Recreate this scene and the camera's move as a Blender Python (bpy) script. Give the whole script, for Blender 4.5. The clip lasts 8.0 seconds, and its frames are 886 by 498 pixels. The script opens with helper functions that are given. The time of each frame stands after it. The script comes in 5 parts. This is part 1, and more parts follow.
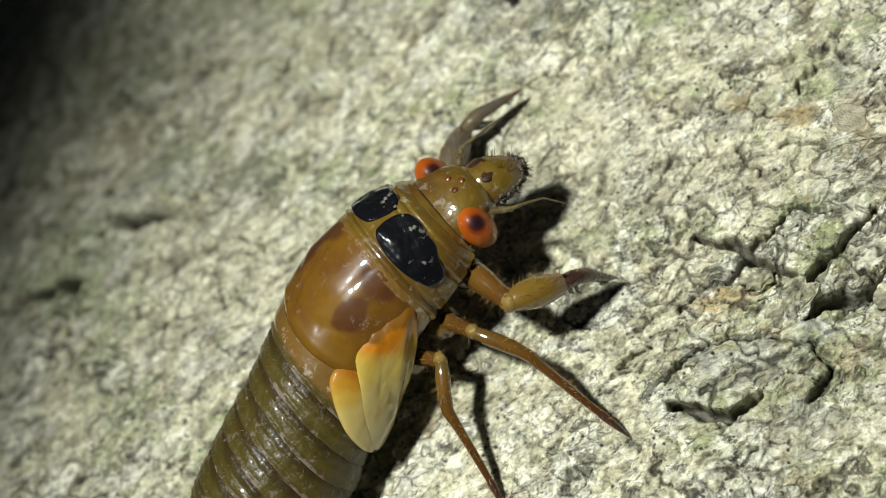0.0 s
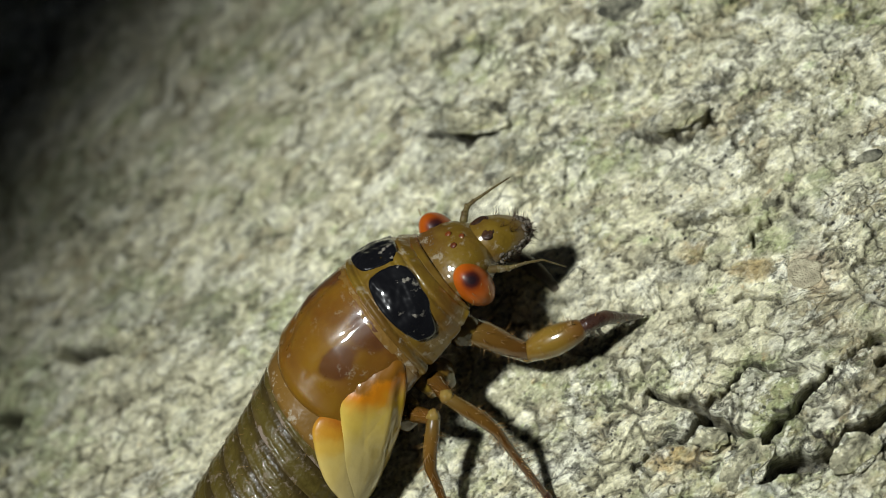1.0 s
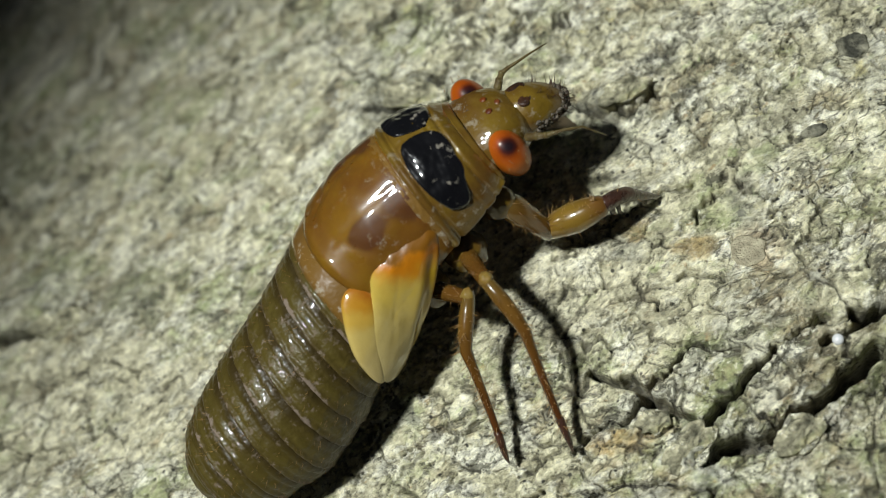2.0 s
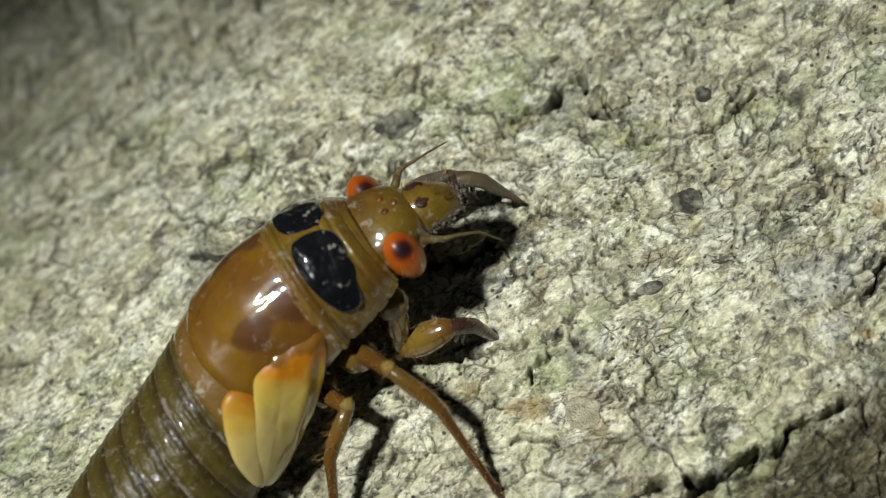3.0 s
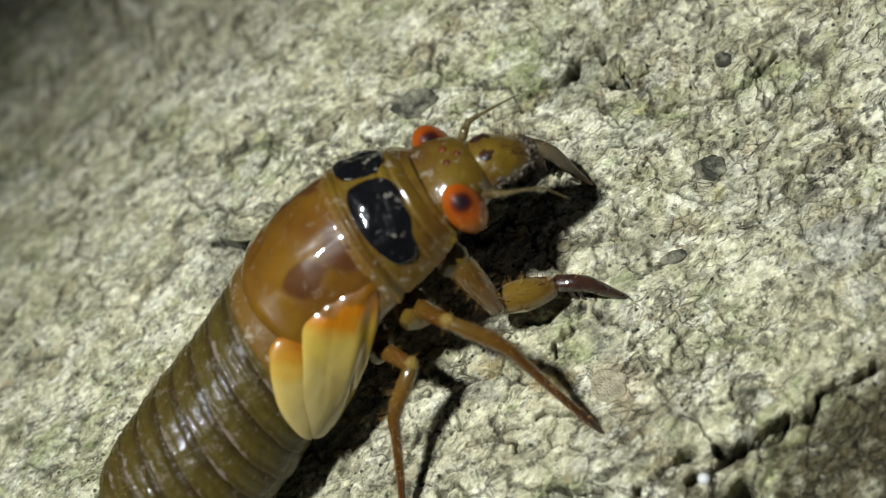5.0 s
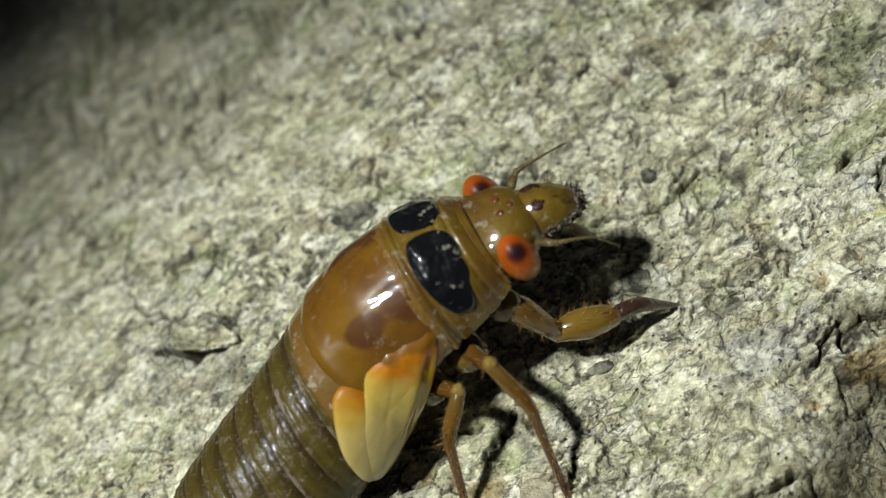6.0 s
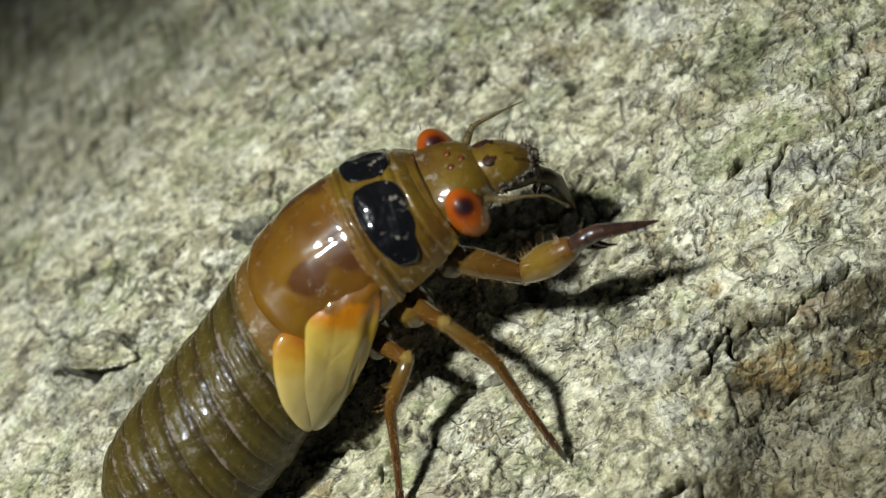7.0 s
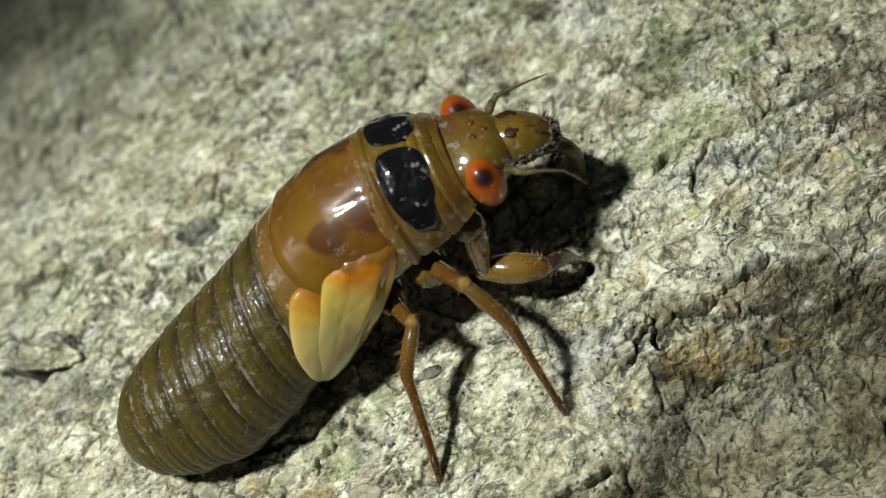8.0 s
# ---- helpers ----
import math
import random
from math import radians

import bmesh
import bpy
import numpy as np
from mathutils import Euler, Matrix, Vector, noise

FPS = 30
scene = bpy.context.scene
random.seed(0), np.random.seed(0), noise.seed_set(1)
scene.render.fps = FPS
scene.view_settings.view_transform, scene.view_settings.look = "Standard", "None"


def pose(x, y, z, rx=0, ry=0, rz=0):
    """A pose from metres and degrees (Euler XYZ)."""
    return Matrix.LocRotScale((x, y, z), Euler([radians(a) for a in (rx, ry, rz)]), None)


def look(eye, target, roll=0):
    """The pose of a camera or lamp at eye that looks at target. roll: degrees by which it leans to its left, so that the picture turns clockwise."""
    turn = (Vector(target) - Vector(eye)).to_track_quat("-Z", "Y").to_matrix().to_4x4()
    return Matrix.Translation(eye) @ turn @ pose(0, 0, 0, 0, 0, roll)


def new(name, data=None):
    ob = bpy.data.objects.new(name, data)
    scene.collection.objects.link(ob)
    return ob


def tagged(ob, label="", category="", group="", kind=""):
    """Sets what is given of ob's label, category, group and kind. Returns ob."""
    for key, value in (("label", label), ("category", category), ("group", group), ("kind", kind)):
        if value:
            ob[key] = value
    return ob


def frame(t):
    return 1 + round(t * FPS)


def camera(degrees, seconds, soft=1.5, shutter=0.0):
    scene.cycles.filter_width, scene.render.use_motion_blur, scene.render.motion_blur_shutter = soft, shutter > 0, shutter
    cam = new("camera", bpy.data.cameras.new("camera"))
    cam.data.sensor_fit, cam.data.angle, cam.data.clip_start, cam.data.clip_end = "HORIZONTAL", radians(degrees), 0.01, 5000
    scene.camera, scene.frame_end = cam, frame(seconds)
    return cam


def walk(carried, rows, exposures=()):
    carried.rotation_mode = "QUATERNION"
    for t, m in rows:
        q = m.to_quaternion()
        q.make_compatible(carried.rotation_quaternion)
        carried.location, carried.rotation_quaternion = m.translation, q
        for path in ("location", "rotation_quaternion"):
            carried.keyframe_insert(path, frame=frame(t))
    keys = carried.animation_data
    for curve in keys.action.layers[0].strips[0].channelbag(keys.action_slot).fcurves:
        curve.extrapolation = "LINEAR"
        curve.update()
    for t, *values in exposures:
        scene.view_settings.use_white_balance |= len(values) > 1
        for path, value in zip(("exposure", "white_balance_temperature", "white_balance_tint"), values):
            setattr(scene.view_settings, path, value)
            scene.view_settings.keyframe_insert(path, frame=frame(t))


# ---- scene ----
MM = 0.001  # lengths below are in millimetres

# ---- camera and its path ----
CAMERA_ROWS = [
    (0, (8.61, -16.17, 68.82), (-6.17, 6.70, 9.80), -53.76),
    (0.5, (12.54, -13.60, 68.26), (0.74, 11.45, 9.45), -46.92),
    (1, (11.03, -12.62, 67.99), (-0.79, 13.75, 9.77), -45.32),
    (1.2, (10.35, -12.92, 68.09), (-2.35, 13.09, 9.89), -47.01),
    (2.3, (11.97, -10.86, 64.92), (4.21, 13.32, 5.09), -39.50),
    (2.5, (12.64, -10.17, 64.84), (6.72, 15.85, 5.57), -34.50),
    (3, (14.39, -9.85, 62.59), (12.90, 18.08, 3.91), -25.90),
    (3.5, (14.81, -10.72, 61.19), (12.48, 16.90, 2.40), -28.17),
    (4, (14.67, -11.69, 60.44), (12.12, 17.12, 2.23), -29.20),
    (4.2, (14.45, -12.10, 60.33), (11.03, 15.98, 1.80), -31.29),
    (5.3, (15.16, -10.79, 61.61), (11.78, 18.74, 3.81), -31.06),
    (5.5, (15.26, -10.97, 62.02), (12.33, 19.25, 4.55), -30.41),
    (6, (17.50, -11.46, 63.31), (17.29, 20.27, 6.58), -25.60),
    (6.5, (19.52, -11.34, 63.41), (20.16, 20.93, 6.99), -24.48),
    (7, (21.53, -12.39, 62.40), (22.84, 18.78, 5.37), -24.20),
    (7.5, (23.05, -13.34, 62.97), (24.94, 18.32, 6.23), -23.70),
    (8, (24.10, -15.05, 62.96), (26.03, 16.30, 6.05), -24.06),
]


def mm(v):
    return Vector(v) * MM


cam = camera(40.0, 8.0, soft=0.9)
cam.data.dof.use_dof = True
cam.data.dof.focus_distance = 65.2 * MM
cam.data.dof.aperture_fstop = 34.0
walk(cam, [(t, look(mm(e), mm(a), r)) for t, e, a, r in CAMERA_ROWS],
     exposures=[(0, 0.01), (0.5, -0.23), (1.2, -0.16), (2.5, -0.18), (3.5, -0.16), (5.5, -0.12), (6.2, -0.06), (6.8, -0.04), (7.5, -0.06), (8, -0.02)])

# ---- light: a dark night and one hand torch ----
world = bpy.data.worlds.new("night")
world.use_nodes = True
world.node_tree.nodes["Background"].inputs[0].default_value = (0.5, 0.6, 0.8, 1)
world.node_tree.nodes["Background"].inputs[1].default_value = 0.02
scene.world = world
torch = bpy.data.lights.new("torch", "SPOT")
torch.energy, torch.color = 1.22, (0.96, 1.0, 0.985)
torch.spot_size, torch.spot_blend, torch.shadow_soft_size = radians(66), 1.0, 5.0 * MM
new("torch", torch).matrix_world = look(mm((-22, 15, 134)), mm((15, -3, 0)))

# ---- materials ----


def material(name):
    mat = bpy.data.materials.new(name)
    mat.use_nodes = True
    nt = mat.node_tree
    return mat, nt, nt.nodes["Principled BSDF"]


def node(nt, kind, **values):
    n = nt.nodes.new(kind)
    for k, v in values.items():
        n.inputs[k.replace("_", " ")].default_value = v
    return n


def ramp(nt, fac, stops, smooth=False):
    n = nt.nodes.new("ShaderNodeValToRGB")
    if smooth:
        n.color_ramp.interpolation = "EASE"
    els = n.color_ramp.elements
    while len(els) < len(stops):
        els.new(0.5)
    for e, (p, c) in zip(els, stops):
        e.position, e.color = p, (*c, 1) if len(c) == 3 else c
    nt.links.new(fac, n.inputs[0])
    return n.outputs[0]


def mix(nt, fac, a, b, kind="MIX"):
    n = nt.nodes.new("ShaderNodeMix")
    n.data_type, n.blend_type = "RGBA", kind
    for s, v in ((n.inputs[0], fac), (n.inputs[6], a), (n.inputs[7], b)):
        if isinstance(v, bpy.types.NodeSocket):
            nt.links.new(v, s)
        else:
            s.default_value = v if isinstance(v, float) else (*v, 1)
    return n.outputs[2]


def math_node(nt, op, a, b=0.0):
    n = nt.nodes.new("ShaderNodeMath")
    n.operation = op
    for s, v in zip(n.inputs, (a, b)):
        if isinstance(v, bpy.types.NodeSocket):
            nt.links.new(v, s)
        else:
            s.default_value = v
    return n.outputs[0]


def noise_tex(nt, vec, scale, detail=4.0, rough=0.55, distort=0.0):
    n = node(nt, "ShaderNodeTexNoise", Scale=scale, Detail=detail, Roughness=rough, Distortion=distort)
    nt.links.new(vec, n.inputs["Vector"])
    return n.outputs["Fac"]


def coords(nt, scale=(1, 1, 1), turn=0.0):
    c = nt.nodes.new("ShaderNodeTexCoord")
    m = nt.nodes.new("ShaderNodeMapping")
    m.inputs["Scale"].default_value, m.inputs["Rotation"].default_value = scale, (0, 0, radians(turn))
    nt.links.new(c.outputs["Object"], m.inputs["Vector"])
    return m.outputs[0]


def bump(nt, bsdf, height, strength, distance):
    n = node(nt, "ShaderNodeBump", Strength=strength, Distance=distance)
    nt.links.new(height, n.inputs["Height"])
    nt.links.new(n.outputs[0], bsdf.inputs["Normal"])
    nt.links.new(n.outputs[0], bsdf.inputs["Coat Normal"])
    return n


def bark_material():
    mat, nt, b = material("bark")
    plain_xyz = coords(nt)
    turned = nt.nodes.new("ShaderNodeMapping")
    turned.inputs["Rotation"].default_value = (0, 0, radians(-8))
    nt.links.new(plain_xyz, turned.inputs["Vector"])
    longer = nt.nodes.new("ShaderNodeMapping")
    longer.inputs["Scale"].default_value = (0.9, 1.2, 1)
    nt.links.new(turned.outputs[0], longer.inputs["Vector"])
    v = longer.outputs[0]
    warp = node(nt, "ShaderNodeTexNoise", Scale=800.0, Detail=4.0, Roughness=0.6)
    nt.links.new(v, warp.inputs["Vector"])
    off = nt.nodes.new("ShaderNodeVectorMath")
    off.operation = "MULTIPLY_ADD"
    off.inputs[1].default_value = (0.0007, 0.0007, 0.0007)
    nt.links.new(warp.outputs["Color"], off.inputs[0])
    nt.links.new(v, off.inputs[2])
    vw = off.outputs[0]
    soft = noise_tex(nt, vw, 620.0, 9.0, 0.72)
    off2 = nt.nodes.new("ShaderNodeVectorMath")
    off2.operation = "MULTIPLY_ADD"
    off2.inputs[1].default_value = (0.00025, 0.00025, 0.00025)
    warp2 = node(nt, "ShaderNodeTexNoise", Scale=1900.0, Detail=3.0)
    nt.links.new(v, warp2.inputs["Vector"])
    nt.links.new(warp2.outputs["Color"], off2.inputs[0])
    nt.links.new(vw, off2.inputs[2])
    chip, split = nt.nodes.new("ShaderNodeAttribute"), nt.nodes.new("ShaderNodeAttribute")
    chip.attribute_name, split.attribute_name = "chip", "split"
    crust = node(nt, "ShaderNodeTexVoronoi", Scale=1750.0)
    nt.links.new(off2.outputs[0], crust.inputs["Vector"])
    crust_tone = nt.nodes.new("ShaderNodeSeparateColor")
    nt.links.new(crust.outputs["Color"], crust_tone.inputs[0])
    flakes = math_node(nt, "ADD", math_node(nt, "MULTIPLY", soft, 0.72), math_node(nt, "MULTIPLY", chip.outputs["Fac"], 0.16))
    flakes = math_node(nt, "ADD", flakes, math_node(nt, "MULTIPLY", crust_tone.outputs[0], 0.12))
    col = ramp(nt, flakes, [(0.28, (0.10, 0.097, 0.065)), (0.37, (0.24, 0.228, 0.155)), (0.47, (0.45, 0.425, 0.285)), (0.56, (0.66, 0.63, 0.45)), (0.68, (0.86, 0.835, 0.68))])
    big = noise_tex(nt, v, 120.0, 6.0, 0.62, 0.5)
    mid = noise_tex(nt, vw, 380.0, 4.0, 0.6)
    tints = ((110.0, 0.49, 0.14, 0.5, (0.19, 0.185, 0.14)), (380.0, 0.56, 0.09, 0.5, (0.60, 0.56, 0.40)), (150.0, 0.51, 0.10, 0.6, (0.27, 0.32, 0.135)),
             (300.0, 0.58, 0.09, 0.6, (0.60, 0.60, 0.49)), (210.0, 0.53, 0.10, 0.42, (0.46, 0.35, 0.19)), (640.0, 0.58, 0.07, 0.6, (0.13, 0.125, 0.09)),
             (420.0, 0.63, 0.06, 0.6, (0.40, 0.24, 0.09)), (900.0, 0.63, 0.05, 0.55, (0.42, 0.27, 0.12)), (520.0, 0.61, 0.06, 0.55, (0.33, 0.41, 0.17)), (460.0, 0.62, 0.06, 0.6, (0.62, 0.56, 0.26)),
             (1700.0, 0.57, 0.06, 0.6, (0.11, 0.105, 0.075)), (2300.0, 0.60, 0.05, 0.55, (0.74, 0.71, 0.56)), (1250.0, 0.61, 0.05, 0.5, (0.66, 0.63, 0.47)))
    for scale, at, wide, much, tint in tints:
        n = noise_tex(nt, vw if scale > 250 else v, scale, 6.0, 0.66)
        col = mix(nt, math_node(nt, "MULTIPLY", ramp(nt, n, [(at, (0, 0, 0)), (at + wide, (1, 1, 1))]), much), col, tint)
    # crusts of lichen a few millimetres wide: pale, grey and worn dark, with broken rims
    for scale, at, wide, much, tint in ((240.0, 0.52, 0.06, 0.7, (0.78, 0.76, 0.61)), (210.0, 0.56, 0.05, 0.5, (0.22, 0.22, 0.155)), (310.0, 0.575, 0.04, 0.65, (0.15, 0.15, 0.11)), (430.0, 0.55, 0.035, 0.75, (0.81, 0.795, 0.66)), (560.0, 0.57, 0.03, 0.8, (0.085, 0.083, 0.06)), (760.0, 0.59, 0.03, 0.7, (0.72, 0.69, 0.50))):
        n = noise_tex(nt, vw, scale, 8.0, 0.74)
        much = math_node(nt, "MULTIPLY", ramp(nt, n, [(at, (0, 0, 0)), (at + wide, (1, 1, 1))]), much)
        col = mix(nt, much, col, mix(nt, 1.0, tint, ramp(nt, soft, [(0.3, (0.45, 0.45, 0.45)), (0.5, (0.95, 0.95, 0.95)), (0.66, (1.25, 1.25, 1.25))]), "MULTIPLY"))
    # bare weathered bark on the lower flank, with an ochre stain
    sep = nt.nodes.new("ShaderNodeSeparateXYZ")
    nt.links.new(plain_xyz, sep.inputs[0])
    slow = math_node(nt, "ADD", math_node(nt, "MULTIPLY", sep.outputs[0], 0.15), -1.4 * MM)
    steep = math_node(nt, "ADD", math_node(nt, "MULTIPLY", sep.outputs[0], 1.2), -32.8 * MM)
    line_y = math_node(nt, "MINIMUM", math_node(nt, "MAXIMUM", slow, steep), 7.6 * MM)
    below = math_node(nt, "SUBTRACT", line_y, sep.outputs[1])
    below = math_node(nt, "ADD", math_node(nt, "MULTIPLY", below, 1 / (3 * MM)), math_node(nt, "MULTIPLY", math_node(nt, "SUBTRACT", big, 0.5), 5.0))
    below = math_node(nt, "ADD", below, math_node(nt, "MULTIPLY", math_node(nt, "SUBTRACT", mid, 0.5), 3.0))
    bare = mix(nt, flakes, (0.05, 0.043, 0.026), (0.38, 0.34, 0.21))
    col = mix(nt, math_node(nt, "MULTIPLY", math_node(nt, "MULTIPLY", ramp(nt, below, [(0.0, (0, 0, 0)), (1.0, (1, 1, 1))]), ramp(nt, math_node(nt, "ADD", math_node(nt, "MULTIPLY", sep.outputs[0], 20.0), math_node(nt, "MULTIPLY", mid, 0.15)), [(0.48, (0, 0, 0)), (0.64, (1, 1, 1))])), 0.7), col, bare)
    # stains and lichens of the trunk, and shade painted with them, kept on its mesh
    stain_shade, stain_shade_tint = nt.nodes.new("ShaderNodeAttribute"), nt.nodes.new("ShaderNodeAttribute")
    stain_shade.attribute_name, stain_shade_tint.attribute_name = "stain_shade", "stain_shade_tint"
    mottled = mix(nt, 1.0, stain_shade_tint.outputs["Color"], ramp(nt, flakes, [(0.32, (0.35, 0.35, 0.35)), (0.5, (0.95, 0.95, 0.95)), (0.68, (1.5, 1.5, 1.5))]), "MULTIPLY")
    broken = ramp(nt, noise_tex(nt, vw, 1300.0, 5.0, 0.7), [(0.36, (0.4, 0.4, 0.4)), (0.56, (1, 1, 1))])
    col = mix(nt, math_node(nt, "MULTIPLY", stain_shade.outputs["Fac"], broken), col, mottled)
    # fine cracks along the trunk, shaded by colour, and black dots of fruiting lichen
    grain = nt.nodes.new("ShaderNodeMapping")
    grain.inputs["Scale"].default_value = (0.85, 1.15, 1)
    nt.links.new(off2.outputs[0], grain.inputs["Vector"])
    crack = None
    for scale, width, gate_at, much in ((230.0, 0.010, 0.50, 0.75),):
        n = math_node(nt, "ABSOLUTE", math_node(nt, "SUBTRACT", noise_tex(nt, grain.outputs[0], scale, 2.0, 0.45), 0.5))
        line = ramp(nt, n, [(0.0, (much,) * 3), (width, (0, 0, 0))])
        gate = ramp(nt, noise_tex(nt, v, scale * 0.9 + 31, 3.0), [(gate_at, (0, 0, 0)), (gate_at + 0.12, (1, 1, 1))])
        line = math_node(nt, "MULTIPLY", line, gate)
        crack = line if crack is None else math_node(nt, "MAXIMUM", crack, line)
    crackle = node(nt, "ShaderNodeTexVoronoi", Scale=1150.0)
    crackle.feature = "DISTANCE_TO_EDGE"
    nt.links.new(grain.outputs[0], crackle.inputs["Vector"])
    web = math_node(nt, "MULTIPLY", ramp(nt, crackle.outputs["Distance"], [(0.0, (0.6, 0.6, 0.6)), (0.11, (0, 0, 0))]), ramp(nt, noise_tex(nt, v, 420.0, 6.0, 0.7), [(0.5, (0, 0, 0)), (0.6, (1, 1, 1))]))
    crack = math_node(nt, "MAXIMUM", math_node(nt, "MAXIMUM", crack, web), split.outputs["Fac"])
    # dark base colour stands in for the shade inside deep cracks
    col = mix(nt, math_node(nt, "MULTIPLY", crack, 0.95), col, (0.045, 0.040, 0.029))
    speck = noise_tex(nt, vw, 2100.0, 7.0, 0.75)
    col = mix(nt, 1.0, col, ramp(nt, speck, [(0.35, (0.30, 0.29, 0.26)), (0.435, (1.02, 1.02, 1.0)), (0.57, (1.42, 1.42, 1.38))]), "MULTIPLY")
    dot = node(nt, "ShaderNodeTexVoronoi", Scale=1500.0)
    nt.links.new(plain_xyz, dot.inputs["Vector"])
    dots = math_node(nt, "MULTIPLY", ramp(nt, dot.outputs["Distance"], [(0.13, (1, 1, 1)), (0.2, (0, 0, 0))]), ramp(nt, noise_tex(nt, v, 330.0, 3.0), [(0.46, (0, 0, 0)), (0.54, (1, 1, 1))]))
    col = mix(nt, math_node(nt, "MULTIPLY", dots, 0.9), col, (0.03, 0.03, 0.028))
    nt.links.new(col, b.inputs["Base Color"])
    b.inputs["Roughness"].default_value = 0.8
    b.inputs["Specular IOR Level"].default_value = 0.25
    h = math_node(nt, "SUBTRACT", math_node(nt, "MULTIPLY", flakes, 1.5), math_node(nt, "MULTIPLY", crack, 0.8))
    h = math_node(nt, "ADD", h, math_node(nt, "MULTIPLY", noise_tex(nt, v, 3600.0, 5.0, 0.65), 0.4))
    granule = node(nt, "ShaderNodeTexVoronoi", Scale=2300.0)
    nt.links.new(off2.outputs[0], granule.inputs["Vector"])
    h = math_node(nt, "SUBTRACT", h, math_node(nt, "MULTIPLY", granule.outputs["Distance"], 0.5))
    h = math_node(nt, "ADD", h, math_node(nt, "MULTIPLY", speck, 0.7))
    bump(nt, b, h, 1.0, 0.27 * MM)
    return mat


def plain(name, color, color2, rough, scale=900.0, coat=0.0, spread=(0.35, 0.65), bumpy=0.0, spec=0.5, sss=0.0, dust=0.0, deep=0.06, grain=0.0, blotch=None):
    """Two colours in cloudy patches, with fine relief; blotch tints where the mesh says so."""
    mat, nt, b = material(name)
    v = coords(nt)
    col = mix(nt, ramp(nt, noise_tex(nt, v, scale, 5.0), [(spread[0], (0, 0, 0)), (spread[1], (1, 1, 1))]), color, color2)
    if blotch:
        at = nt.nodes.new("ShaderNodeAttribute")
        at.attribute_name = "blotch"
        at = math_node(nt, "ADD", at.outputs["Fac"], math_node(nt, "MULTIPLY", math_node(nt, "SUBTRACT", noise_tex(nt, v, 500.0, 5.0), 0.5), 0.5))
        col = mix(nt, math_node(nt, "MULTIPLY", ramp(nt, at, [(0.3, (0, 0, 0)), (0.55, (1, 1, 1))], True), 0.8), col, blotch)
    if dust:
        d = ramp(nt, noise_tex(nt, v, 1400.0, 6.0, 0.7), [(0.64 - dust, (0, 0, 0)), (0.72 - dust, (1, 1, 1))])
        d = math_node(nt, "MULTIPLY", d, ramp(nt, noise_tex(nt, v, 260.0, 3.0), [(0.46, (0, 0, 0)), (0.6, (1, 1, 1))]))
        col = mix(nt, math_node(nt, "MULTIPLY", d, 0.6), col, (0.27, 0.24, 0.18))
    nt.links.new(col, b.inputs["Base Color"])
    nt.links.new(ramp(nt, noise_tex(nt, v, scale * 3, 4.0), [(0.3, (rough * 0.7,) * 3), (0.75, (min(1, rough * 1.5),) * 3)]), b.inputs["Roughness"])
    b.inputs["Coat Weight"].default_value, b.inputs["Coat Roughness"].default_value = coat, 0.04
    b.inputs["Coat IOR"].default_value = 1.65
    b.inputs["Specular IOR Level"].default_value = spec * (0.35 if coat > 0.25 else 1)
    if sss:
        b.inputs["Subsurface Weight"].default_value, b.inputs["Subsurface Scale"].default_value = sss, 0.6 * MM
        b.inputs["Subsurface Radius"].default_value = (1.0, 0.5, 0.15)
    if bumpy:
        bump(nt, b, noise_tex(nt, v, grain or scale * 5, 2.5, 0.5), bumpy, deep * MM)
    return mat


BARK = bark_material()
AMBER = plain("amber_cuticle", (0.150, 0.074, 0.006), (0.100, 0.040, 0.006), 0.36, 260.0, 1.0, (0.40, 0.62), bumpy=0.35, sss=0.1, dust=0.06, deep=0.08, grain=700.0, blotch=(0.062, 0.022, 0.009))
OCHRE = plain("ochre_cuticle", (0.128, 0.080, 0.009), (0.082, 0.040, 0.007), 0.4, 420.0, 0.8, bumpy=0.9, dust=0.08, deep=0.13, grain=1150.0)
CLAW = plain("dark_claw", (0.058, 0.024, 0.013), (0.022, 0.013, 0.011), 0.3, 900.0, 0.8, bumpy=0.7, dust=0.06, deep=0.1)
DARK = plain("dark_spot", (0.018, 0.010, 0.007), (0.05, 0.021, 0.009), 0.3, 1500.0, 0.6, bumpy=0.6)
RUST = plain("rust_spot", (0.15, 0.038, 0.005), (0.07, 0.018, 0.006), 0.3, 1500.0, 0.6)
ANTENNA = plain("olive_antenna", (0.11, 0.085, 0.03), (0.06, 0.04, 0.015), 0.35, 2500.0, 0.6, bumpy=0.6, dust=0.06)
HAIR = plain("bristle", (0.34, 0.20, 0.06), (0.14, 0.07, 0.02), 0.4, 900.0)


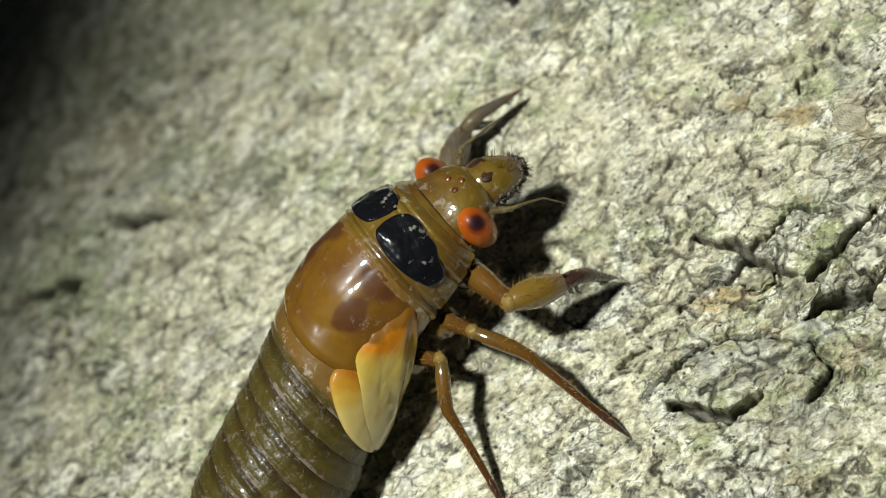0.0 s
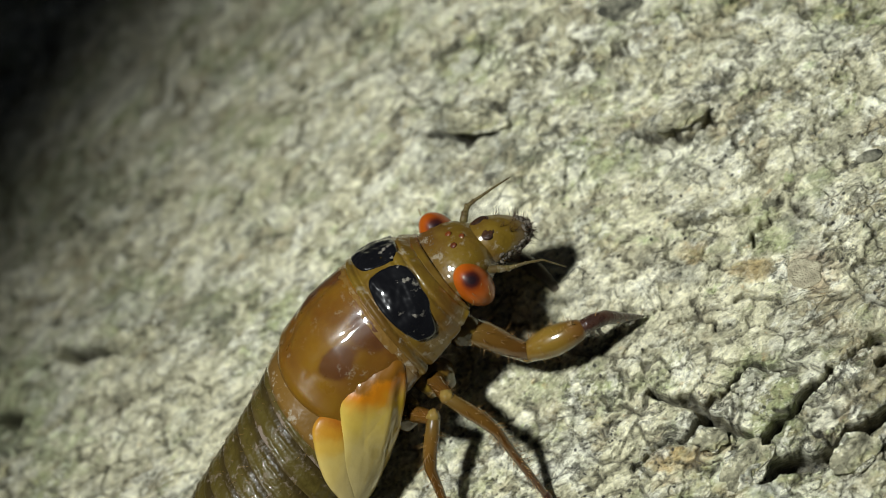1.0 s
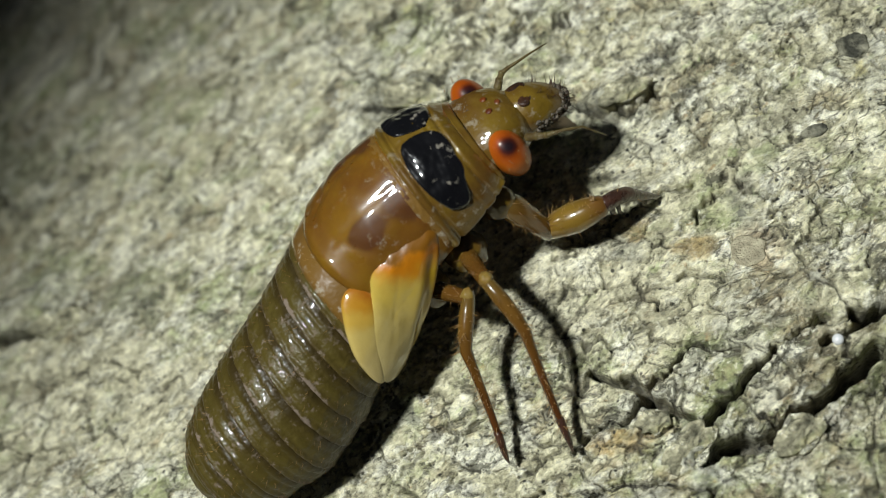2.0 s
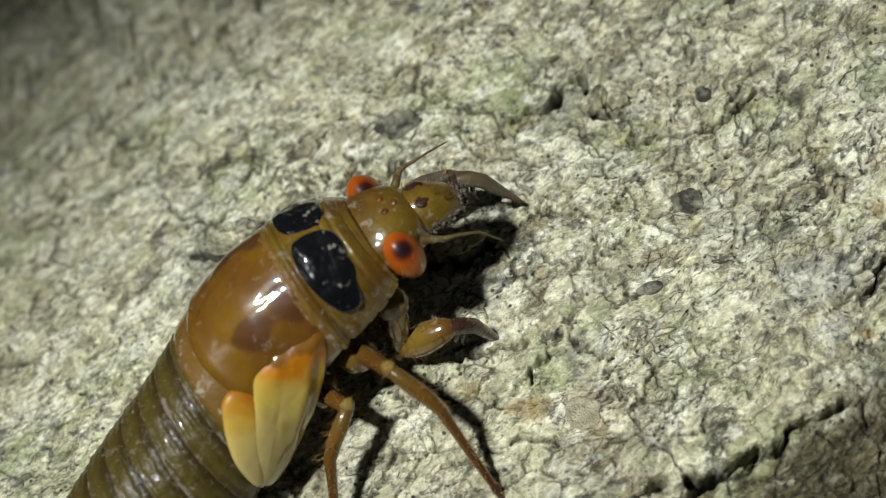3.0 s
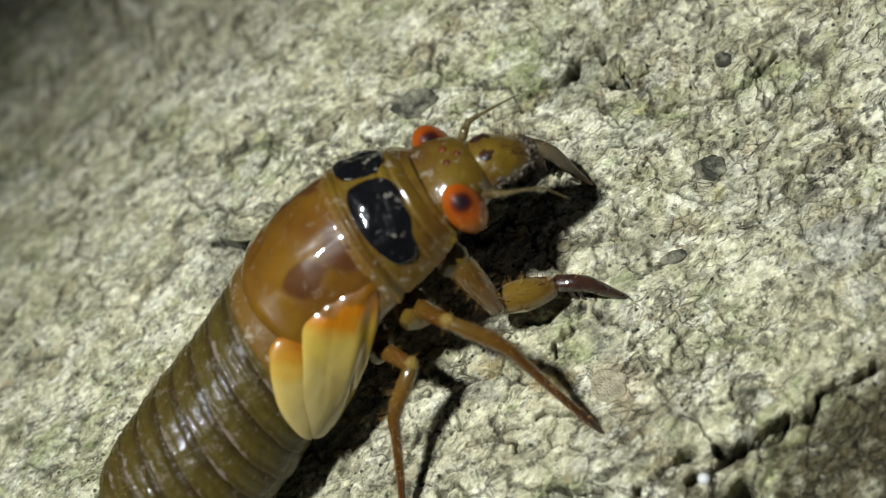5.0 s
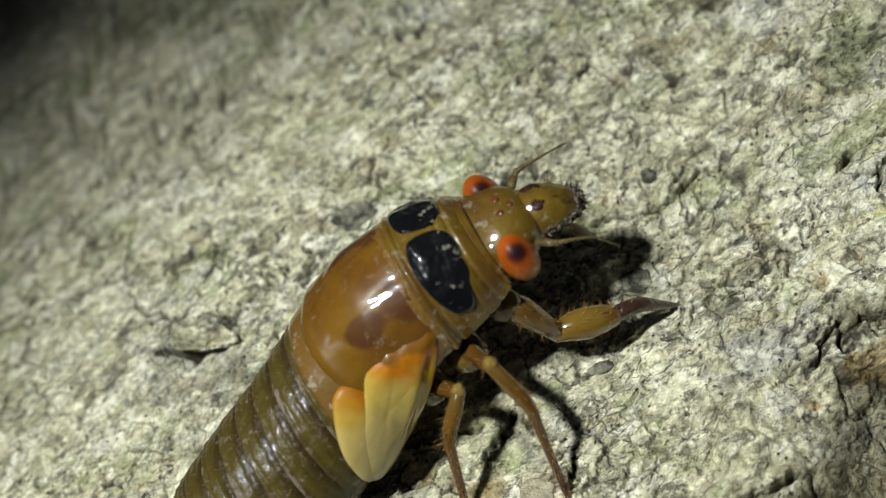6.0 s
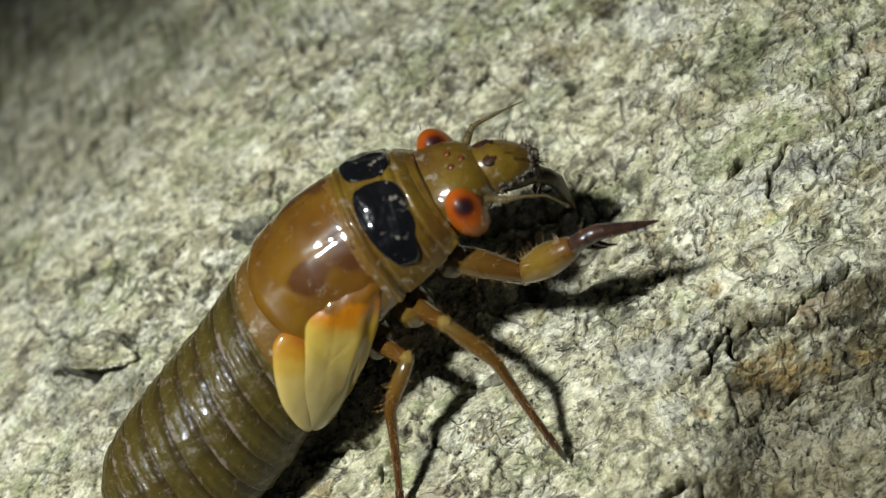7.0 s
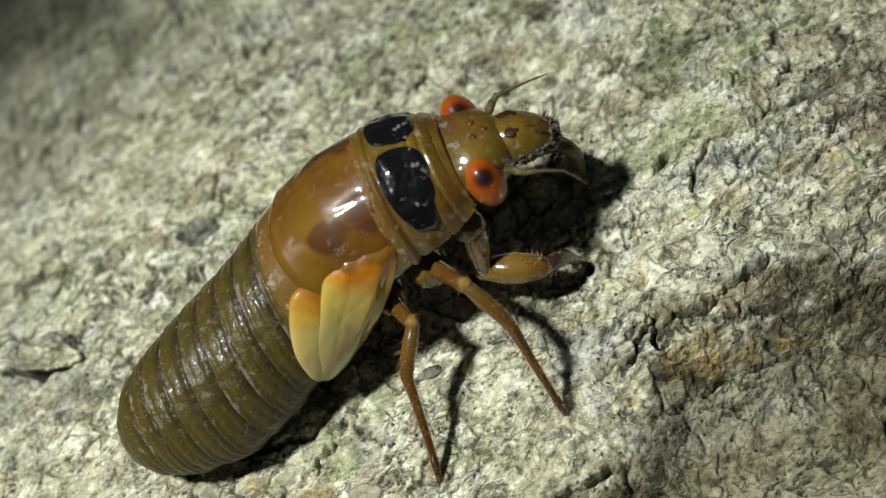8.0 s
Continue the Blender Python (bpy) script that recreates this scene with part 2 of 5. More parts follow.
def along(name, stops, length, rough, coat, dust=0.0, dust_color=(0.36, 0.33, 0.26), bumpy=0.4, bump_scale=2600.0, wave=0.0, deep=0.06, edge=None, root=None, mottle=0.7):
    """Colours that follow the part's own x axis over a length in millimetres, mottled, with dry dust."""
    mat, nt, b = material(name)
    v = coords(nt)
    sep = nt.nodes.new("ShaderNodeSeparateXYZ")
    nt.links.new(v, sep.inputs[0])
    f = math_node(nt, "MULTIPLY", sep.outputs[0], 1 / (length * MM))
    f = math_node(nt, "ADD", f, math_node(nt, "MULTIPLY", math_node(nt, "SUBTRACT", noise_tex(nt, v, 420.0, 4.0), 0.5), wave))
    col = ramp(nt, f, stops, True)
    col = mix(nt, math_node(nt, "MULTIPLY", noise_tex(nt, v, 900.0, 5.0, 0.65), mottle), col, tuple(c * 0.45 for c in stops[len(stops) // 2][1]))
    if edge:
        at = nt.nodes.new("ShaderNodeAttribute")
        at.attribute_name = "edge"
        col = mix(nt, math_node(nt, "MULTIPLY", at.outputs["Fac"], 0.75), col, edge)
        at = nt.nodes.new("ShaderNodeAttribute")
        at.attribute_name = "root"
        at = math_node(nt, "ADD", at.outputs["Fac"], math_node(nt, "MULTIPLY", math_node(nt, "SUBTRACT", noise_tex(nt, v, 600.0, 5.0), 0.5), 0.7))
        col = mix(nt, ramp(nt, at, [(0.30, (0, 0, 0)), (0.85, (1, 1, 1))], True), col, root)
        col = mix(nt, ramp(nt, at, [(0.82, (0, 0, 0)), (1.12, (1, 1, 1))], True), col, (0.15, 0.062, 0.006))
    rough_out = None
    if dust:
        d = ramp(nt, noise_tex(nt, v, 1500.0, 6.0, 0.7), [(0.62 - dust, (0, 0, 0)), (0.72 - dust, (1, 1, 1))])
        d = math_node(nt, "MULTIPLY", d, ramp(nt, noise_tex(nt, v, 330.0, 3.0), [(0.42, (0, 0, 0)), (0.6, (1, 1, 1))]))
        laid = nt.nodes.new("ShaderNodeAttribute")
        laid.attribute_name = "dust"
        laid = math_node(nt, "ADD", laid.outputs["Fac"], math_node(nt, "MULTIPLY", math_node(nt, "SUBTRACT", noise_tex(nt, v, 2200.0, 6.0, 0.7), 0.5), 1.8))
        d = math_node(nt, "MAXIMUM", d, ramp(nt, laid, [(0.52, (0, 0, 0)), (0.68, (1, 1, 1))]))
        col = mix(nt, math_node(nt, "MULTIPLY", d, 0.8), col, dust_color)
        rough_out = ramp(nt, d, [(0.0, (rough,) * 3), (1.0, (0.8,) * 3)])
        nt.links.new(math_node(nt, "SUBTRACT", coat, math_node(nt, "MULTIPLY", d, coat)), b.inputs["Coat Weight"])
        nt.links.new(rough_out, b.inputs["Roughness"])
    else:
        b.inputs["Roughness"].default_value, b.inputs["Coat Weight"].default_value = rough, coat
    b.inputs["Coat Roughness"].default_value, b.inputs["Specular IOR Level"].default_value = 0.045, 0.18
    b.inputs["Coat IOR"].default_value = 1.65
    nt.links.new(col, b.inputs["Base Color"])
    bump(nt, b, noise_tex(nt, v, bump_scale, 2.5, 0.5), bumpy, deep * MM)
    return mat


LEG = along("leg_cuticle", [(0.0, (0.125, 0.078, 0.018)), (0.14, (0.14, 0.070, 0.012)), (0.35, (0.115, 0.050, 0.009)), (0.65, (0.082, 0.028, 0.007)), (1.0, (0.05, 0.014, 0.007))], 10.0, 0.25, 1.0, -0.04, bumpy=0.55, bump_scale=1500.0, deep=0.08)
FORELEG = along("foreleg_cuticle", [(0.0, (0.19, 0.105, 0.016)), (0.5, (0.20, 0.12, 0.018)), (1.0, (0.12, 0.045, 0.012))], 3.6, 0.3, 1.0, 0.0, bumpy=0.7, bump_scale=1300.0, deep=0.08)
CAKED = along("soil_caked_cuticle", [(0.0, (0.12, 0.085, 0.035)), (0.6, (0.10, 0.082, 0.055)), (1.0, (0.13, 0.05, 0.02))], 4.5, 0.5, 0.5, 0.1, (0.17, 0.155, 0.125), 1.0, 1500.0)
BLACK = along("black_shield", [(0.0, (0.004, 0.004, 0.005)), (1.0, (0.006, 0.006, 0.007))], 8.0, 0.3, 1.0, 0.004, (0.19, 0.172, 0.14), 0.8, 700.0, deep=0.12)
OLIVE = along("olive_cuticle", [(0.0, (0.070, 0.048, 0.018)), (0.10, (0.076, 0.056, 0.014)), (0.3, (0.082, 0.063, 0.013)), (0.55, (0.064, 0.047, 0.010)), (0.76, (0.034, 0.023, 0.007)), (1.0, (0.022, 0.014, 0.006))], 1.75, 0.42, 0.22, 0.05, (0.18, 0.14, 0.11), 1.0, 1700.0, 0.5, deep=0.14)
PADS = along("wing_pad_cream", [(0.0, (0.42, 0.23, 0.008)), (0.30, (0.43, 0.27, 0.015)), (0.5, (0.46, 0.33, 0.06)), (0.7, (0.47, 0.365, 0.12)), (1.0, (0.47, 0.375, 0.15))], 8.4, 0.36, 0.7, 0.0, bumpy=0.7, bump_scale=1100.0, wave=0.4, edge=(0.46, 0.29, 0.008), root=(0.38, 0.13, 0.004), mottle=0.4)
HIND_PAD = along("hind_pad_cream", [(0.0, (0.30, 0.09, 0.006)), (0.14, (0.40, 0.18, 0.012)), (0.30, (0.47, 0.30, 0.05)), (0.5, (0.51, 0.39, 0.12)), (1.0, (0.51, 0.40, 0.15))], 4.8, 0.36, 0.7, 0.0, bumpy=0.7, bump_scale=1200.0, wave=0.5, mottle=0.4)
PALE = plain("pale_crumb", (0.62, 0.60, 0.52), (0.38, 0.36, 0.30), 0.8, 2500.0, bumpy=0.8)
KNEE = plain("pale_joint", (0.19, 0.13, 0.03), (0.15, 0.085, 0.018), 0.4, 900.0, 0.6)
DUSTY = along("dusty_cuticle", [(0.0, (0.16, 0.085, 0.018)), (1.0, (0.20, 0.11, 0.025))], 8.0, 0.34, 1.0, 0.09, (0.36, 0.33, 0.26), 0.8, 1500.0)


def eye_material():
    """Orange red, with the dark inner spot that faces up and forward."""
    mat, nt, b = material("red_eye")
    v = coords(nt)
    n = nt.nodes.new("ShaderNodeVectorMath")
    n.operation = "DISTANCE"
    nt.links.new(v, n.inputs[0])
    n.inputs[1].default_value = (0.22 * MM, -0.5 * MM, 1.15 * MM)
    d = math_node(nt, "MULTIPLY", n.outputs["Value"], 1 / (1.5 * MM))
    d = math_node(nt, "ADD", d, math_node(nt, "MULTIPLY", math_node(nt, "SUBTRACT", noise_tex(nt, v, 1500.0, 3.0), 0.5), 0.15))
    nt.links.new(ramp(nt, d, [(0.12, (0.012, 0.005, 0.007)), (0.25, (0.045, 0.008, 0.005)), (0.42, (0.24, 0.045, 0.003)), (0.65, (0.34, 0.072, 0.003)), (1.2, (0.36, 0.095, 0.005))]), b.inputs["Base Color"])
    b.inputs["Roughness"].default_value, b.inputs["Coat Weight"].default_value, b.inputs["Coat Roughness"].default_value = 0.45, 0.5, 0.05
    b.inputs["Coat IOR"].default_value = 1.4
    b.inputs["Specular IOR Level"].default_value = 0.2
    return mat


EYE = eye_material()
SOIL = plain("soil_crumbs", (0.06, 0.05, 0.038), (0.17, 0.145, 0.11), 0.9, 2500.0, bumpy=0.8, spec=0.2)
LENT = plain("dark_lenticel", (0.045, 0.045, 0.034), (0.30, 0.29, 0.21), 0.85, 1100.0, spread=(0.4, 0.66), bumpy=1.0, deep=0.35, spec=0.2, grain=2400.0)
TAN = plain("tan_scar", (0.46, 0.42, 0.29), (0.22, 0.195, 0.13), 0.85, 1300.0, bumpy=1.0, deep=0.2, spec=0.2)

# ---- mesh helpers ----


def mesh_object(name, bm, mat, smooth=True):
    bmesh.ops.recalc_face_normals(bm, faces=bm.faces[:])
    me = bpy.data.meshes.new(name)
    bm.to_mesh(me)
    bm.free()
    me.materials.append(mat)
    if smooth:
        me.shade_smooth()
    return new(name, me)


def part(name, bm, mat, parent, label="", frame_at=None):
    """One mesh under a thing or a part; frame_at is the pose of its own space, in which its material lies."""
    if frame_at:
        bmesh.ops.transform(bm, matrix=frame_at.inverted(), verts=bm.verts[:])
    ob = mesh_object(name, bm, mat)
    ob.parent = parent
    if frame_at:
        ob.matrix_local = frame_at
    return tagged(ob, label)


def curve_at(table, x):
    """Values interpolated smoothly along a table of rows (x, values ...)."""
    xs = [r[0] for r in table]
    return [float(np.interp(x, xs, [r[i] for r in table])) for i in range(1, len(table[0]))]


def loft(rings, closed=True, caps=True):
    """A skin over rings of equal count; each ring is a list of points in millimetres."""
    bm = bmesh.new()
    vs = [[bm.verts.new(mm(p)) for p in r] for r in rings]
    n = len(rings[0])
    for a, b in zip(vs, vs[1:]):
        for i in range(n if closed else n - 1):
            j = (i + 1) % n
            bm.faces.new((a[i], a[j], b[j], b[i]))
    if caps and closed:
        bm.faces.new(vs[0])
        bm.faces.new(vs[-1])
    return bm


def tube(points, radii, n=12, flat=1.0):
    """A tapering tube along points, millimetres, rounded at both ends."""
    pts = [Vector(p) for p in points]
    rings, up = [], Vector((0, 0, 1))
    for i, p in enumerate(pts):
        d = (pts[min(i + 1, len(pts) - 1)] - pts[max(i - 1, 0)]).normalized()
        s = d.cross(up)
        if s.length < 0.1:
            s = d.cross(Vector((0, 1, 0)))
        s.normalize()
        u = s.cross(d)
        r = radii[i]
        ring = [p + s * (r * math.cos(a)) + u * (r * flat * math.sin(a)) for a in (2 * math.pi * k / n for k in range(n))]
        if i == 0:
            rings.append([p - d * r * 0.6 + (q - p) * 0.5 for q in ring])
        rings.append(ring)
        if i == len(pts) - 1:
            rings.append([p + d * r * 0.6 + (q - p) * 0.5 for q in ring])
    return loft(rings)


def blob(center, radii, seg=32, rings=20, lump=0.0, turn=None):
    bm = bmesh.new()
    bmesh.ops.create_uvsphere(bm, u_segments=seg, v_segments=rings, radius=1.0)
    for v in bm.verts:
        p = Vector(v.co)
        k = 1 + lump * noise.noise(p * 2.3 + Vector(center))
        q = Vector((p.x * radii[0], p.y * radii[1], p.z * radii[2])) * k
        if turn:
            q = turn @ q
        v.co = mm(q + Vector(center))
    return bm


def bristles(roots, rng, length, lean, base=0.03):
    """Thin three-sided hairs standing on (point, direction) roots."""
    bm = bmesh.new()
    for p, d in roots:
        d = (Vector(d) + Vector([rng.uniform(-lean, lean) for _ in range(3)])).normalized()
        s = d.orthogonal().normalized()
        u = d.cross(s)
        ln = length * rng.uniform(0.5, 1.3)
        ring = [bm.verts.new(mm(Vector(p) + (s * math.cos(a) + u * math.sin(a)) * base)) for a in (0, 2.1, 4.2)]
        tip = bm.verts.new(mm(Vector(p) + d * ln))
        for i in range(3):
            bm.faces.new((ring[i], ring[(i + 1) % 3], tip))
    return bm


# ---- the bark ----
AXIS = radians(12)  # the way the trunk and its ridges run


def lattice(ix, iy, seed):
    h = (ix.astype(np.int64) * 374761393 + iy.astype(np.int64) * 668265263 + seed * 974634777) & 0x7FFFFFFF
    h = ((h ^ (h >> 13)) * 1274126177) & 0x7FFFFFFF
    return ((h ^ (h >> 16)) & 0xFFFF) / 65535.0


def value_noise(x, y, seed):
    ix, iy = np.floor(x), np.floor(y)
    fx, fy = x - ix, y - iy
    fx, fy = fx * fx * (3 - 2 * fx), fy * fy * (3 - 2 * fy)
    a, b = lattice(ix, iy, seed), lattice(ix + 1, iy, seed)
    c, d = lattice(ix, iy + 1, seed), lattice(ix + 1, iy + 1, seed)
    return (a + (b - a) * fx) * (1 - fy) + (c + (d - c) * fx) * fy - 0.5


def fbm(x, y, seed, octaves=4):
    out, amp = 0.0, 1.0
    for k in range(octaves):
        out = out + amp * value_noise(x * 2 ** k + 17 * k, y * 2 ** k - 31 * k, seed + k)
        amp *= 0.5
    return out


def cells(x, y, seed):
    """Jittered cells: distance to the nearest seed, to the border, and a random value per cell."""
    ix, iy = np.floor(x), np.floor(y)
    f1 = np.full(x.shape, 9.0)
    f2 = np.full(x.shape, 9.0)
    val = np.zeros(x.shape)
    for dx in (-1, 0, 1):
        for dy in (-1, 0, 1):
            cx, cy = ix + dx, iy + dy
            d = np.hypot(cx + lattice(cx, cy, seed) - x, cy + lattice(cx, cy, seed + 5) - y)
            near = d < f1
            f2 = np.where(near, f1, np.minimum(f2, d))
            val = np.where(near, lattice(cx, cy, seed + 9), val)
            f1 = np.where(near, d, f1)
    return f1, f2 - f1, val


# cracks that can be followed across the bark: way points, half width, depth
CRACKS = [
    (((5.9, 4.5), (7.4, 3.5), (8.7, 1.6), (10.5, -0.4), (12.4, 0.4), (15.7, 2.1), (18.3, 2.7)), 0.32, 1.3),
    (((9.9, -2.0), (13.3, -2.0), (15.8, -1.4), (20.0, -0.1)), 0.45, 1.6),
    (((6.7, 1.3), (9.1, 2.8), (11.7, 3.8), (13.7, 2.5)), 0.2, 0.6),
    (((1.4, -4.2), (4.0, -5.9), (6.1, -5.3)), 0.3, 1.2),
    (((19.6, 26.1), (22.0, 26.5), (24.2, 27.5), (25.3, 23.4)), 0.25, 0.9),
    (((-1.2, 26.2), (0.9, 24.8), (3.5, 24.4)), 0.38, 1.1),
    (((11.2, 19.7), (13.8, 18.7), (15.3, 19.0)), 0.32, 0.9),
    (((23.9, 24.3), (25.5, 23.8)), 0.25, 0.9),
    (((17.7, 1.4), (20.0, 1.6), (23.3, 2.2)), 0.3, 1.0),
    (((27.0, 21.0), (29.5, 20.2), (33.0, 21.5)), 0.14, 0.4),
    (((-37.8, 19.2), (-33.6, 18.8)), 0.6, 1.5),
    (((-29.2, 21.7), (-26.1, 20.8), (-23.3, 21.5)), 0.5, 1.5),
]
UPPER_CRACKS = [
    (((34.0, 7.6), (34.3, 8.6), (35.9, 9.0), (37.1, 8.5), (38.1, 8.7), (39.0, 9.0), (40.2, 9.0), (42.1, 9.3)), 0.20, 0.9),
    (((39.8, 7.2), (41.0, 6.3), (41.7, 5.5), (43.6, 5.5), (44.6, 5.3), (46.1, 5.7)), 0.16, 0.8),
    (((34.5, 4.3), (35.7, 4.6), (37.0, 4.4), (38.6, 4.2), (39.9, 4.0)), 0.13, 0.7),
    (((31.2, 7.8), (32.4, 7.7), (34.8, 9.5), (34.1, 10.2)), 0.13, 0.7),
    (((39.2, 9.3), (40.2, 9.0), (40.8, 9.4), (42.2, 9.3)), 0.13, 0.8),
    (((39.4, 16.6), (41.5, 16.7), (43.5, 17.9), (45.4, 17.7), (49.7, 18.0), (51.6, 17.8)), 0.13, 0.7),
    (((41.6, 17.0), (41.0, 15.6)), 0.13, 0.7),
]
THIN_CRACKS = [
    (((19.5, 2.2), (22.0, 1.4), (25.2, 2.4), (28.5, 3.0)), 0.25, 0.8),
    (((47.7, 22.0), (49.3, 22.0), (50.9, 21.5)), 0.13, 0.7),
    (((42.8, 15.0), (45.1, 14.6), (47.2, 14.0), (49.2, 14.2), (51.0, 13.9)), 0.13, 0.7),
    (((50.3, 20.3), (50.0, 19.5), (51.4, 18.9), (52.8, 19.1)), 0.13, 0.7),
    (((47.6, 15.4), (49.1, 15.2), (51.1, 15.2)), 0.13, 0.7),
    (((39.6, 17.9), (41.6, 18.6), (43.2, 18.6)), 0.13, 0.7),
    (((52.0, 22.4), (53.5, 22.2)), 0.13, 0.7),
    (((1.1, -2.7), (2.9, -2.1), (4.3, -1.4), (6.5, -2.1), (9.3, -3.6), (9.8, -5.0)), 0.13, 0.6),
    (((-0.4, -1.0), (0.6, -0.7), (1.3, -0.5)), 0.13, 0.7),
    (((2.4, -1.0), (4.1, -1.5)), 0.13, 0.7),
    (((4.4, 1.1), (5.1, 1.3), (6.2, 1.7)), 0.13, 0.7),
    (((8.3, -6.4), (9.4, -5.8), (9.9, -5.1)), 0.20, 0.9),
    (((3.5, 0.6), (4.4, 1.2)), 0.13, 0.7),
    (((14.6, 10.3), (14.7, 11.1), (16.5, 11.6)), 0.13, 0.7),
    (((8.9, 7.8), (9.9, 7.6), (10.7, 7.0), (10.7, 6.4)), 0.13, 0.6),
    (((11.7, 7.7), (13.2, 7.4), (14.5, 6.6)), 0.13, 0.6),
    (((11.0, 13.2), (12.3, 12.9), (15.1, 12.6)), 0.13, 0.8),
]
# low raised humps on the bark: x, y, half length, half width, height
HUMPS = [(1.0, 25.9, 2.6, 0.9, 0.9), (12.8, 20.2, 2.8, 0.9, 0.8), (-26.0, 23.2, 3.2, 1.4, 1.0), (9.2, -1.2, 1.9, 1.1, 0.7), (26.7, 4.9, 1.3, 1.3, 0.6)]


def base_height(x, y):
    """The broad form: a wide trunk, easing over its flanks, in millimetres."""
    u, v = np.clip((x - 13) / 30, -2.2, 2.2), np.clip((y - 9) / 20, -1.6, 2.6)
    z = 0.87 - 0.76 * u - 1.57 * v - 0.13 * u * u + 0.25 * v * v + 1.1 * np.clip(u, -1, 1.3) * np.clip(v, -1, 1.3)
    across = (y - 14) * math.cos(AXIS) - (x - 13) * math.sin(AXIS)
    over = np.maximum(np.abs(across) - 34, 0)
    return z - over ** 2 / 140


def ease(f):
    f = np.clip(f, 0, 1)
    return f * f * (3 - 2 * f)


def swell(x, y):
    """The trunk's uneven growth over its broad form: an upper flank that turns away, a furrow below, and a bulge."""
    away = np.clip(-0.5 * x + 0.87 * y - 17, 0, 60)
    z = -np.where(away < 15, away ** 2 / 75, 3.0 + 0.4 * (away - 15))
    lip = np.minimum(np.maximum(0.15 * x - 1.4, 1.2 * x - 32.8), 7.6) + 1.6 * fbm(x / 6, y / 6, 5, 3)
    z = z - 2.8 * ease((lip - y) / 5) * ease((x - 16) / 6)
    return z + 2.7 * ease((x - 33.5 - 0.25 * (y - 15) + 2.0 * fbm(x / 7, y / 7, 6, 3)) / 6.5) * ease((y - 5) / 6)


def before_swell(x, y):
    """Where a point of the swollen bark lay before it grew out towards the light."""
    k = swell(x, y)
    k = k / (63 - k)
    return x + (x - 18) * k, y + (y + 13) * k


# smooth rests on the bark, where pores and scars sit: x, y, radius
RESTS = [(13.1, 29.1, 1.5), (22.3, 12.7, 0.9), (30.2, 22.8, 0.9), (26.5, 16.9, 1.2), (16.3, 7.5, 1.2)]


def bark_relief(x, y):
    """Height of the bark, and how pale its chips and how deep its splits are."""
    grown = swell(x, y)
    x, y = before_swell(x, y)
    c, s = math.cos(AXIS), math.sin(AXIS)
    a, b = x * c + y * s, -x * s + y * c
    wx = a + 1.2 * fbm(x / 3, y / 3, 3, 3)
    wy = b + 1.2 * fbm(x / 3 + 40, y / 3, 4, 3)
    z = base_height(x, y)
    z = z + 1.4 * fbm(wx / 16, wy / 7, 11, 3)
    smooth = z - 0.1
    rough = np.clip(0.4 + (x - 2 - 1.1 * y) / 34, 0.3, 0.95)  # craggier towards the lower flank
    ridged = 1 - np.abs(fbm(wx / 5.5, wy / 2.6, 21, 3)) * 2.4
    z = z - rough * 0.55 * np.clip(ridged - 0.72, 0, 1) ** 1.2 * 3
    vx, vy = wx + 0.45 * fbm(x / 0.9, y / 0.9, 13, 3), wy + 0.45 * fbm(x / 0.9 + 9, y / 0.9, 14, 3)
    for size, high, seed in ((11.0, 0.5, 33), (5.0, 0.2, 36)):
        step = fbm((0.6 * wx + 0.4 * vx) / size, (0.6 * wy + 0.4 * vy) / (size * 0.6), seed, 3) * 4.5
        part_up = step - np.floor(step)
        z = z + high * rough * (np.clip(part_up / 0.07, 0, 1) - part_up)
    f1, edge, plate = cells(vx / 2.7 + 3, vy / 1.8, 47)
    open_at = np.clip(fbm(x / 5, y / 4, 48, 2) * 3 + 0.6, 0, 1)
    split = 0.9 * np.exp(-(edge / 0.04) ** 2) * open_at
    z = z + (0.40 * (plate - 0.5) + 0.12 * (f1 - 0.4)) * rough - 0.45 * split
    f1, edge, val = cells(vx / 0.85 + 7, vy / 0.65, 41)
    fine = np.exp(-(edge / 0.07) ** 2) * np.clip(fbm(x / 2.5, y / 2, 49, 2) * 3.5 + 0.25, 0, 1)
    z = z + 0.06 * (val - 0.5) - 0.05 * fine
    for size, high, seed in ((0.95, 0.22, 43), (0.55, 0.13, 44)):
        f1 = cells(x / size + 0.4 * fbm(x / 0.8, y / 0.8, seed, 2), y / (0.75 * size) + 0.4 * fbm(x / 0.8 + 5, y / 0.8, seed, 2), seed)[0]
        z = z + high * (0.5 - f1) * np.clip(0.75 + 1.6 * fbm(x / 3.5, y / 3, seed + 20, 3), 0.15, 1.4)
    thin = np.abs(fbm(vx / 4.2, vy / 1.8, 45, 4))
    line = np.exp(-(thin / 0.022) ** 2) * np.clip(fbm(x / 9, y / 7, 46, 2) * 3 + 0.5, 0, 1)
    z = z - 0.4 * line
    split = np.maximum(np.maximum(split, line), 0.45 * fine)
    chip = 0.65 * val + 0.35 * plate
    z = z + 0.20 * fbm(wx / 1.9, wy / 1.3, 51, 5) + 0.10 * fbm(x / 0.7, y / 0.6, 53, 2)
    for hx, hy, hl, hw, hh in HUMPS:
        p, q = (x - hx) * c + (y - hy) * s, -(x - hx) * s + (y - hy) * c
        r = (p / hl) ** 2 + (q / hw) ** 2 + 0.5 * fbm(x / 1.2, y / 1.2, 61, 2)
        z = z + hh * np.clip(1.15 - r, 0, 1) ** 0.5
    jx, jy = x + 0.5 * fbm(x / 0.9, y / 0.9, 71, 3), y + 0.5 * fbm(x / 0.9 + 50, y / 0.9, 72, 3)
